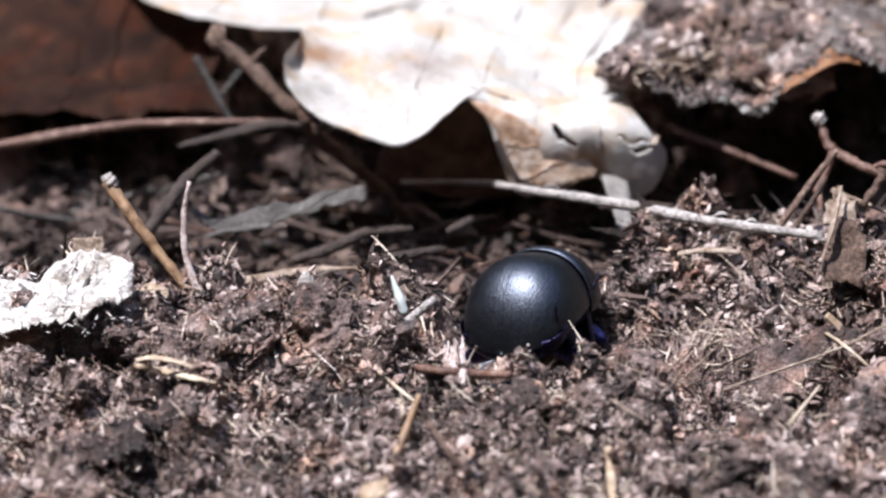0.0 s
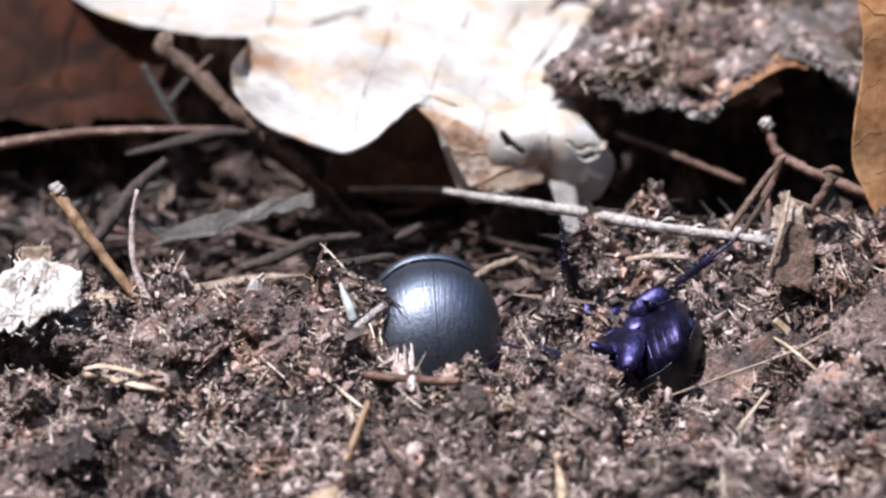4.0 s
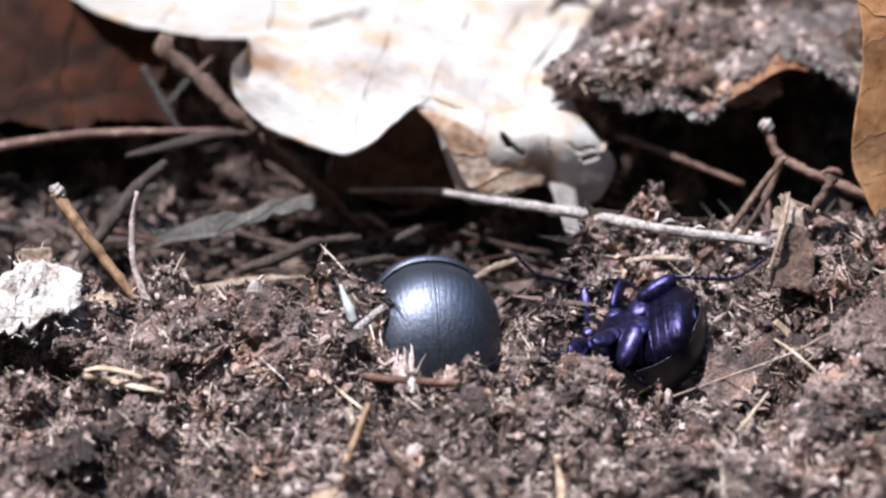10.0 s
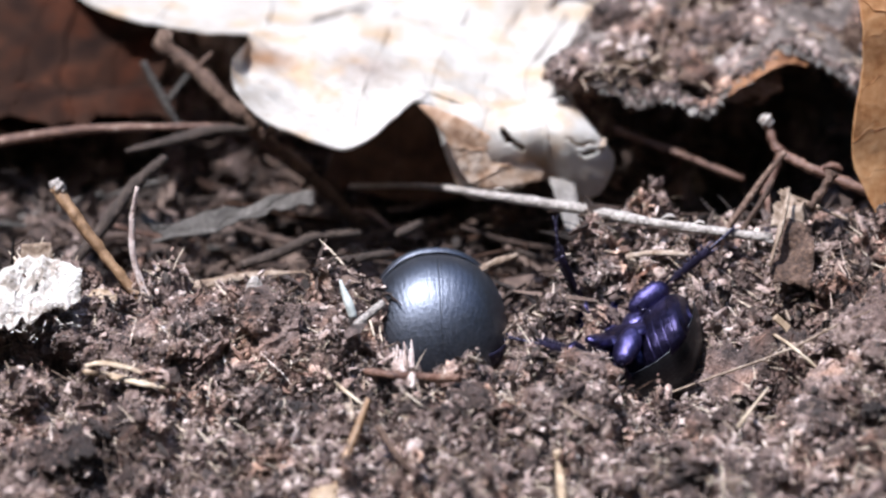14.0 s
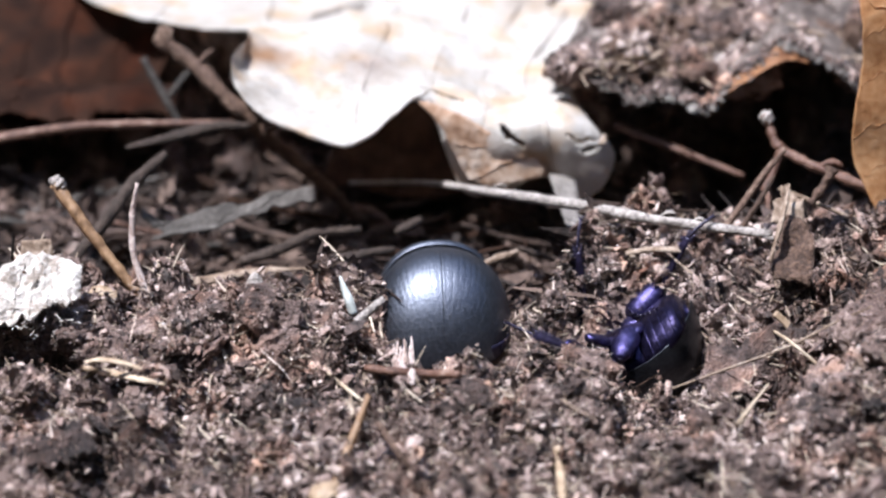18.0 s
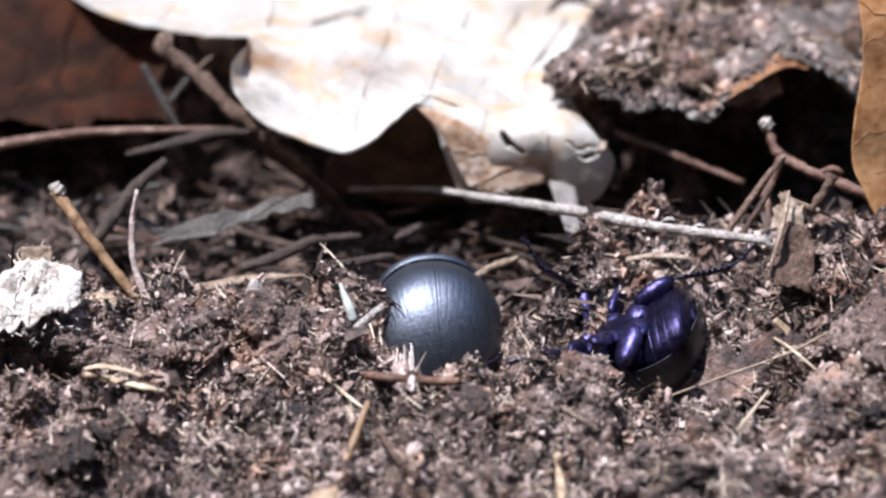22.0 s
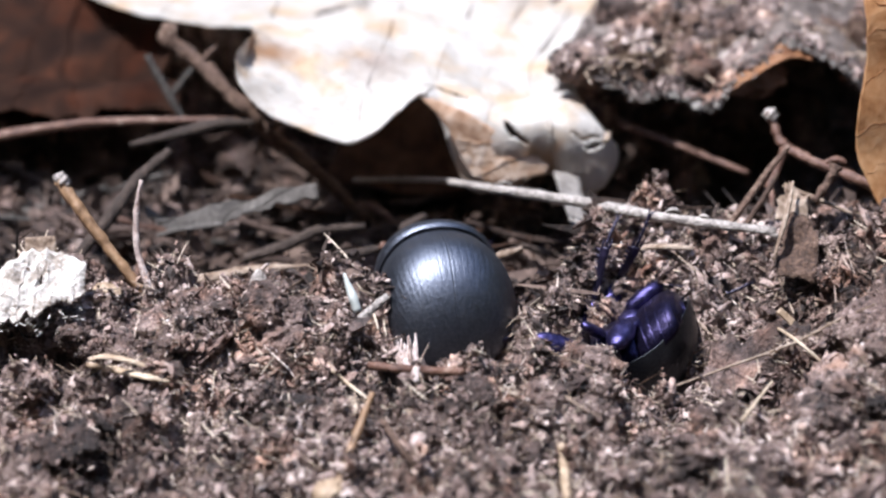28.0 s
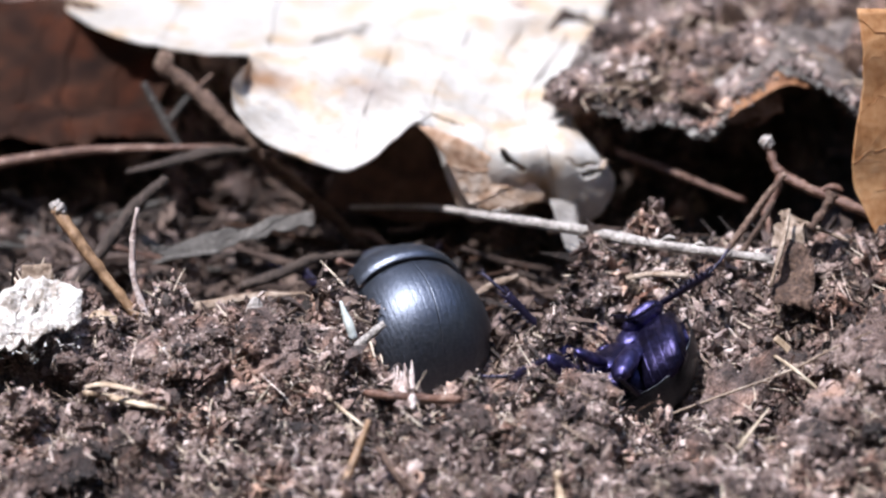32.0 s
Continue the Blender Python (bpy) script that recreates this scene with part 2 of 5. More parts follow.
DRY_TAN = surface("dry_tan_leaf", [(0.06, 0.034, 0.02), (0.15, 0.1, 0.066), (0.27, 0.205, 0.155), (0.46, 0.4, 0.34)], 0.7, grain=1500, coarse=330, bump=0.0004, through_light=0.05)

# ---- lie of the ground, in millimetres ----
TABLE = np.random.RandomState(7).rand(64, 64)


def lattice(x, y, cell, shift=0):
    """Smooth lattice noise from -1 to 1."""
    u, v = x / cell + shift * 7.3, y / cell + shift * 3.1
    i, j = np.floor(u).astype(int), np.floor(v).astype(int)
    a, b = u - i, v - j
    a, b = a * a * (3 - 2 * a), b * b * (3 - 2 * b)
    t = lambda p, q: TABLE[p % 64, q % 64]
    return 2 * ((t(i, j) * (1 - a) + t(i + 1, j) * a) * (1 - b) + (t(i, j + 1) * (1 - a) + t(i + 1, j + 1) * a) * b) - 1


def step(e0, e1, v):
    s = np.clip((v - e0) / (e1 - e0), 0, 1)
    return s * s * (3 - 2 * s)


def hump(x, y, cx, cy, rx, ry, h):
    return h * np.exp(-((x - cx) / rx) ** 2 - ((y - cy) / ry) ** 2)


def lie(x, y):
    """Height of the soil: a worked bank that falls away behind into a hollow under the leaves."""
    x, y = np.asarray(x, float), np.asarray(y, float)
    z = -6.0 + 0.10 * np.clip(y, -45, 30)
    z = z + hump(x, y, -24, -1, 14, 7, 1.3) + hump(x, y, -9, -4, 7, 5, 0.6)
    z = z + 5.0 * step(31, 46, x) * step(14, -8, y) + hump(x, y, 31, 10, 8, 6, 1.6)
    z = z + hump(x, y, 19.0, 1.0, 6.5, 6.0, -3.6) + hump(x, y, 20.0, -8.0, 12, 9, -3.6) + hump(x, y, 1.5, 4.5, 5.6, 7.0, -3.4) + hump(x, y, 0.8, 0.0, 8.8, 5.6, -6.4) + hump(x, y, 12.6, 1.0, 3.4, 3.2, -3.8) + hump(x, y, 8.6, -1.5, 3.0, 3.0, -2.6) + hump(x, y, 18.5, -4.0, 4.6, 3.6, -3.6) + hump(x, y, 9.5, 6.5, 2.6, 2.2, 1.6)
    z = z + hump(x, y, 12.9, -7.6, 1.9, 1.6, 3.4) + hump(x, y, 0.8, -2.4, 7.5, 3.6, -4.0) + hump(x, y, 2.2, -6.2, 5.5, 2.8, -3.2) + hump(x, y, 18.0, -3.6, 6.0, 3.4, -3.2)
    z = z + hump(x, y, -35, -3.8, 7, 2.4, -5.6) + hump(x, y, -20, -5, 2.8, 1.8, -2.6) + hump(x, y, -12, -10, 3.5, 2.2, -3.4) + hump(x, y, -17, -15, 3.2, 2.2, -3.6) + hump(x, y, -26, -22, 4, 2.4, -3.4) + hump(x, y, -36, -14, 3.6, 2.2, -3.2) + hump(x, y, 6, -12, 4, 2.4, -1.8) + hump(x, y, -28, -16, 4, 2.5, -2.0) + hump(x, y, 31, -2.5, 5.0, 3.0, -5.2) + hump(x, y, 27, -12, 3.2, 2.2, -4.0) + hump(x, y, 34, -9.5, 3.4, 2.2, -4.0) + hump(x, y, 27, 5, 3.0, 2.8, -3.0) + hump(x, y, 16, -17, 4, 2.4, -2.0) + hump(x, y, -6, -19, 4.5, 2.2, -2.2)
    z = z + hump(x, y, -35.5, -6.6, 5.5, 2.2, -5.0) + hump(x, y, -21.0, -8.6, 2.6, 1.9, -4.5) + hump(x, y, -32.0, -20.5, 4.0, 2.2, -4.0) + hump(x, y, -11.5, -13.0, 2.6, 1.6, -3.0)
    z = z - 0.16 * np.clip(-7 - y, 0, 30) * step(-2, -24, x)
    edge = 3.5 + 13.0 * step(8, 17, x) + 1.4 * lattice(x, y * 0 + 3, 6, 5)
    z = z - (13.0 + z + 1.0) * step(0, 9, y - edge)
    z = z + 10.0 * step(44, 64, y) - 3.0 * step(64, 92, y)
    r = step(160, 60, np.hypot(x, y - 15)) * (1 - hump(x, y, 0.8, -0.5, 8.0, 5.5, 0.8) - hump(x, y, 18, -2.0, 8.0, 5.0, 0.45))
    near = step(190, 80, np.hypot(x, y - 15))
    return -6.0 + near * (6.0 + z + r * (1.2 * lattice(x, y, 8.0, 1) + 4.6 * np.abs(lattice(x, y, 5.6, 2)) + 3.2 * np.abs(lattice(x, y, 2.7, 3)) + 1.0 * np.abs(lattice(x, y, 1.1, 4)) - 3.3))

# ---- building helpers ----
def mesh_of(name, verts, faces, material, smooth=True):
    me = bpy.data.meshes.new(name)
    me.from_pydata([tuple(v) for v in verts], [], [tuple(f) for f in faces])
    me.materials.append(material)
    if smooth:
        me.polygons.foreach_set("use_smooth", [True] * len(me.polygons))
    me.update()
    return me


def thing(name, me, label, category, group="", kind=""):
    return tagged(new(name, me), label, category, group, kind)


def part(name, me, parent, label="", m=None):
    ob = new(name, me)
    ob.parent = parent
    if m is not None:
        ob.matrix_basis = m
    return tagged(ob, label)


def smooth_line(points, n):
    """n + 1 places along a Catmull-Rom line through points."""
    p = [np.array(q, float) for q in points]
    p = [2 * p[0] - p[1], *p, 2 * p[-1] - p[-2]]
    out = []
    for k in range(n + 1):
        s = k / n * (len(p) - 3)
        i = min(int(s), len(p) - 4)
        f = s - i
        a, b, c, d = p[i:i + 4]
        out.append(0.5 * (2 * b + (c - a) * f + (2 * a - 5 * b + 4 * c - d) * f * f + (3 * b - a - 3 * c + d) * f ** 3))
    return np.array(out)


def tube(points, radii, sides=9, n=22, rough=0.1, flat=1.0, seed=1, up=(0, 0, 1)):
    """Vertices and faces of a slightly uneven round or flattened stalk, in metres from millimetres."""
    rng = np.random.RandomState(seed)
    line, rad = smooth_line(points, n), smooth_line([(r,) for r in radii], n)[:, 0]
    verts, faces = [], []
    phase = rng.rand(3) * 6.28
    for k in range(n + 1):
        t = line[min(k + 1, n)] - line[max(k - 1, 0)]
        t = t / (np.linalg.norm(t) + 1e-9)
        a = np.cross(t, up)
        if np.linalg.norm(a) < 0.05:
            a = np.cross(t, (1, 0, 0))
        a = a / np.linalg.norm(a)
        b = np.cross(a, t)
        for j in range(sides):
            w = 2 * math.pi * j / sides
            r = max(rad[k], 0.01) * (1 + rough * (math.sin(3 * w + phase[0] + k * 0.7) * 0.5 + rng.randn() * 0.55 + math.sin(k * 1.3 + phase[1]) * 0.5))
            verts.append(line[k] + a * r * math.cos(w) + b * r * flat * math.sin(w))
    for k in range(n):
        for j in range(sides):
            i, q = k * sides + j, k * sides + (j + 1) % sides
            faces.append((i, q, q + sides, i + sides))
    for ring, end in ((0, line[0]), (n, line[n])):
        verts.append(end)
        c = len(verts) - 1
        for j in range(sides):
            i, q = ring * sides + j, ring * sides + (j + 1) % sides
            faces.append((q, i, c) if ring == 0 else (i, q, c))
    return np.array(verts) * MM, faces


def stalk(name, label, category, points, radii, material, **more):
    v, f = tube(points, radii, **more)
    base = v.mean(axis=0)
    ob = thing(name, mesh_of(name, v - base, f, material), label, category)
    ob.location = base
    return ob


def blob(radii, seed=1, rough=0.15, rings=10, sides=14):
    """An uneven rounded lump, in metres from millimetres."""
    rng = np.random.RandomState(seed)
    k = rng.randn(4, 3)
    verts, faces = [], []
    for i in range(rings + 1):
        for j in range(sides):
            a, b = math.pi * i / rings, 2 * math.pi * j / sides
            d = np.array((math.sin(a) * math.cos(b), math.sin(a) * math.sin(b), math.cos(a)))
            r = 1 + rough * sum(math.sin(2.2 * (q + 1) ** 0.5 * float(d @ k[q]) + q) for q in range(4)) * 0.5
            verts.append(d * r * np.array(radii))
    for i in range(rings):
        for j in range(sides):
            a, b = i * sides + j, i * sides + (j + 1) % sides
            faces.append((a, b, b + sides, a + sides) if 0 < i < rings - 1 else (a, b, b + sides, a + sides))
    return np.array(verts) * MM, faces


def sheet(front, back, n=60, m=26, sag=0.0, curl=0.0, roll=0.0, wrinkle=0.4, thick=0.16, ragged=0.25, seed=1, veins=5, fine=1.0):
    """A leaf blade between a front edge line and a back line: wrinkled, curled at the rim, with thickness."""
    rng = np.random.RandomState(seed)
    a, b = smooth_line(front, n), smooth_line(back, n)
    grid = np.zeros((n + 1, m + 1, 3))
    for i in range(n + 1):
        rag = ragged * (lattice(np.array(i * 0.9), np.array(seed * 3.0), 1.7, seed) + 0.6 * rng.randn() * 0.4)
        across = b[i] - a[i]
        across = across / (np.linalg.norm(across) + 1e-9)
        for k in range(m + 1):
            s = (k / m) ** 1.35
            p = a[i] * (1 - s) + b[i] * s - across * rag * (1 - s)
            p[2] += sag * math.sin(math.pi * s) + curl * math.exp(-s * 9) + roll * (1 - math.exp(-s * 9))
            grid[i, k] = p
    x, y = grid[..., 0], grid[..., 1]
    fade = np.linspace(0.25, 1, m + 1)[None, :]
    grid[..., 2] += fade * wrinkle * (lattice(x, y, 6.5 * fine, seed) + 0.45 * lattice(x, y, 2.6 * fine, seed + 1) + 0.16 * lattice(x, y, 1.1 * fine, seed + 2))
    if veins:
        q = (np.arange(n + 1)[:, None] / n * veins + np.arange(m + 1)[None, :] / m * 0.8) % 1.0
        grid[..., 2] += 0.22 * np.exp(-((q - 0.5) / 0.05) ** 2)
    g = grid.reshape(-1, 3)
    low = g - np.array((0, 0, thick))
    w = m + 1
    faces = []
    top = lambda i, k: i * w + k
    off = len(g)
    for i in range(n):
        for k in range(m):
            faces.append((top(i, k), top(i + 1, k), top(i + 1, k + 1), top(i, k + 1)))
            faces.append((off + top(i, k + 1), off + top(i + 1, k + 1), off + top(i + 1, k), off + top(i, k)))
    rim = [top(i, 0) for i in range(n + 1)] + [top(n, k) for k in range(1, m + 1)] + [top(i, m) for i in range(n - 1, -1, -1)] + [top(0, k) for k in range(m - 1, 0, -1)]
    for p, q in zip(rim, rim[1:] + rim[:1]):
        faces.append((q, p, off + p, off + q))
    return np.vstack((g, low)) * MM, faces, grid


def draped(lines, n, m, wrinkle=0.3, fine=1.0, ragged=0.15, thick=0.16, seed=1, slits=()):
    """A leaf blade over several lines from its front rim to its back; slits (u, v, half length, half width, slant) are torn through it."""
    rng = np.random.RandomState(seed)
    rails = [smooth_line(q, n) for q in lines]
    grid = np.zeros((n + 1, m + 1, 3))
    for i in range(n + 1):
        grid[i] = smooth_line([r[i] for r in rails], m)
        rag = ragged * (lattice(np.array(i * 0.5), np.array(seed * 3.0), 1.7, seed) + 0.25 * rng.randn())
        away = grid[i, 2] - grid[i, 0]
        fall = np.exp(-np.arange(m + 1) / m * 12)[:, None]
        grid[i] -= away / (np.linalg.norm(away) + 1e-9) * rag * fall
    x, y = grid[..., 0].copy(), grid[..., 1].copy()
    fade = 1 - 0.75 * np.exp(-np.arange(m + 1) / m * 14)[None]
    grid[..., 2] += fade * wrinkle * (lattice(x, y, 6.5 * fine, seed) + 0.5 * lattice(x, y, 2.6 * fine, seed + 1) + 0.2 * lattice(x, y, 1.1 * fine, seed + 2) + 0.08 * lattice(x, y, 0.5, seed + 3))
    u, v = np.meshgrid((np.arange(n) + 0.5) / n, (np.arange(m) + 0.5) / m, indexing="ij")
    whole = np.ones((n, m), bool)
    for su, sv, half, wide, slant in slits:
        a, b = u - su, v - sv
        along, across = a * math.cos(slant) + b * math.sin(slant), b * math.cos(slant) - a * math.sin(slant)
        wob = 0.4 * wide * np.sin(along / half * 5 + su * 40)
        whole &= (along / half) ** 2 + ((across + wob) / wide) ** 2 > 1
    g = grid.reshape(-1, 3)
    low = g - np.array((0, 0, thick))
    w, off = m + 1, len(g)
    top = lambda i, k: i * w + k
    faces = []
    for i in range(n):
        for k in range(m):
            if whole[i, k]:
                c = (top(i, k), top(i + 1, k), top(i + 1, k + 1), top(i, k + 1))
                faces += [c, tuple(off + q for q in reversed(c))]
                for (di, dk), (p, q) in (((0, -1), (c[0], c[1])), ((1, 0), (c[1], c[2])), ((0, 1), (c[2], c[3])), ((-1, 0), (c[3], c[0]))):
                    ni, nk = i + di, k + dk
                    if not (0 <= ni < n and 0 <= nk < m and whole[ni, nk]):
                        faces.append((q, p, off + p, off + q))
    return np.vstack((g, low)) * MM, faces, grid


def leaf(name, label, front, back, material, ribs=(), lines=None, **more):
    """A leaf: its blade and, for each (start, end) share of its breadth, a raised rib from the front rim backwards."""
    v, f, grid = draped(lines, **more) if lines else sheet(front, back, **more)
    base = v.mean(axis=0)
    if not ribs:
        ob = thing(name, mesh_of(name, v - base, f, material), label, "leaf")
    else:
        ob = thing(name, None, label, "leaf")
        part("blade", mesh_of("blade", v - base, f, material), ob)
        n, m = grid.shape[0] - 1, grid.shape[1] - 1
        for k, (a, b, thickness) in enumerate(ribs):
            line = [grid[round(n * (a + (b - a) * q / 12)), round(m * (0.01 + 0.95 * q / 12))] + np.array((0, 0, 0.05)) for q in range(13)]
            tv, tf = tube(line, [thickness * 0.7, thickness, thickness * 1.15], sides=7, n=36, rough=0.05, flat=0.7, seed=k)
            part("midrib" if k == 0 else "side_vein", mesh_of("vein", tv - base, tf, material), ob)
    ob.location = base
    return ob


def basis(place, forward, up):
    """A pose in metres from millimetres: x along forward, z towards up."""
    f = Vector(forward).normalized()
    u = Vector(up)
    u = (u - f * u.dot(f)).normalized()
    s = u.cross(f)
    m = Matrix((f, s, u)).transposed().to_4x4()
    m.translation = Vector(place) * MM
    return m

# ---- beetles: x towards the head, z towards the back, millimetres ----
def dome(x0, x1, width, height, a0, a1, n=26, m=30, ribs=0, depth=0.05, floor=0.0, tuck=1.0, droop=0.0, fine_end=False):
    """A vaulted shell from x0 to x1; width(s) and height(s) over its length, a0 to a1 degrees round it."""
    verts, faces = [], []
    for i in range(n + 1):
        s = math.sin(math.pi / 2 * i / n) if fine_end else i / n
        for k in range(m + 1):
            t = k / m
            a = radians(a0 + (a1 - a0) * t)
            d = 1.0
            if ribs:
                d = 1 - depth * max(0.0, math.cos(2 * math.pi * ribs * (t + 0.5 / ribs))) ** 6 * min(1, 6 * s, 5 * (1 - s)) / 4.8
            w, h = width(s), height(s)
            c, q = math.cos(a), math.sin(a)
            y = w * math.copysign(abs(q) ** 0.92, q) * d
            z = (floor(s) if callable(floor) else floor) + (h * math.copysign(abs(c) ** 0.95, c) * d if c > 0 else 0.45 * h * c * tuck)
            verts.append((x0 + (x1 - x0) * s, y, z - droop * s ** 2.6))
    for i in range(n):
        for k in range(m):
            a = i * (m + 1) + k
            faces.append((a, a + 1, a + m + 2, a + m + 1))
    return np.array(verts) * MM, faces


def shelled(name, data, material, thick=0.10):
    me = mesh_of(name, *data, material)
    bm = bmesh.new()
    bm.from_mesh(me)
    bmesh.ops.recalc_face_normals(bm, faces=bm.faces)
    bmesh.ops.solidify(bm, geom=bm.faces[:], thickness=thick * MM)
    bm.to_mesh(me)
    bm.free()
    me.polygons.foreach_set("use_smooth", [True] * len(me.polygons))
    return me


def round_off(s, start, power):
    return (max(0.0, 1 - (max(0.0, s - start) / (1 - start)) ** power)) ** (1 / power)


FEMUR, TIBIA = 4.4, 5.4
HIPS = {"front": (3.2, 1.6, -2.6), "middle": (0.4, 2.5, -3.3), "hind": (-2.2, 2.6, -3.4)}


def joined(pieces):
    v, f = [], []
    for pv, pf in pieces:
        o = len(v)
        v += [*pv]
        f += [tuple(o + i for i in q) for q in pf]
    return np.array(v), f


def leg_meshes():
    stout = tube([(0, 0, 0), (0.7, 0, 0.1), (2.2, 0, 0.15), (3.7, 0, 0.08), (FEMUR, 0, 0)], [0.7, 1.15, 1.35, 1.05, 0.42], sides=16, n=18, rough=0.015, flat=0.75)
    fem = tube([(0, 0, 0), (0.8, 0, 0.05), (2.4, 0, 0.1), (3.8, 0, 0.05), (FEMUR, 0, 0)], [0.5, 0.84, 0.98, 0.82, 0.4], sides=14, n=18, rough=0.015, flat=0.6)
    shin = [tube([(0, 0, 0), (0.5, 0, 0.06), (2.0, 0, 0.06), (4.2, 0, 0), (TIBIA, 0, -0.05)], [0.26, 0.32, 0.38, 0.46, 0.5], sides=10, n=26, rough=0.03, flat=0.5)]
    for k in range(7):      # teeth along the outer edge, bristles along the inner one
        x = 1.3 + 0.6 * k
        shin.append(tube([(x, 0.22 + 0.03 * k, 0), (x + 0.16, 0.42 + 0.04 * k, 0), (x + 0.3, 0.54 + 0.05 * k, -0.02)], [0.18, 0.13, 0.02], sides=6, n=4, rough=0))
        shin.append(tube([(x + 0.2, -0.3 - 0.03 * k, 0), (x + 0.5, -0.75 - 0.03 * k, 0.1)], [0.05, 0.012], sides=4, n=2, rough=0))
    for side in (-1, 1):    # end spurs
        shin.append(tube([(TIBIA - 0.1, 0.3 * side, -0.1), (TIBIA + 0.5, 0.42 * side, -0.3), (TIBIA + 0.95, 0.4 * side, -0.4)], [0.13, 0.09, 0.015], sides=6, n=5, rough=0))
    foot = []
    for k in range(5):
        x = 0.66 * k
        foot.append(tube([(x, 0, -0.03 * k * k), (x + 0.36, 0, -0.03 * (k + 0.6) ** 2), (x + 0.68, 0, -0.03 * (k + 1) ** 2)], [0.12, 0.17, 0.21], sides=8, n=5, rough=0.02))
    for side in (-1, 1):
        foot.append(tube([(3.3, 0, -0.72), (3.65, side * 0.25, -0.8), (3.95, side * 0.3, -1.05)], [0.09, 0.07, 0.015], sides=5, n=5, rough=0))
    return fem, joined(shin), joined(foot), stout


LEG = leg_meshes()


def halfway(rows):
    """The rows with one more between each two, to halve the turns."""
    out = []
    for (t0, m0), (t1, m1) in zip(rows, rows[1:]):
        out += [(t0, m0), ((t0 + t1) / 2, m0.lerp(m1, 0.5))]
    return out + rows[-1:]


def key_leg(leg, rows):
    """Key a leg from rows of (seconds, hip, thigh direction, shin direction), all on its beetle: thigh first, then shin and foot on the thigh."""
    thigh, shin, foot = leg
    thighs, shins, feet = [], [], []
    for t, hip, a, b in rows:
        a, b = Vector(a).normalized(), Vector(b).normalized()
        bend = min(max(a.angle(b), radians(12)), radians(150))
        m = Matrix.Translation((FEMUR * MM, 0, 0)) @ Matrix.Rotation(-bend, 4, "Y")
        thighs.append((t, basis(hip, a, b + Vector((0, 0, 1e-4)))))
        shins.append((t, m))
        feet.append((t, m @ Matrix.Translation((TIBIA * MM, 0, -0.05 * MM)) @ Matrix.Rotation(radians(22), 4, "Y")))
    walk(thigh, halfway(thighs))
    walk(shin, halfway(shins))
    walk(foot, halfway(feet))


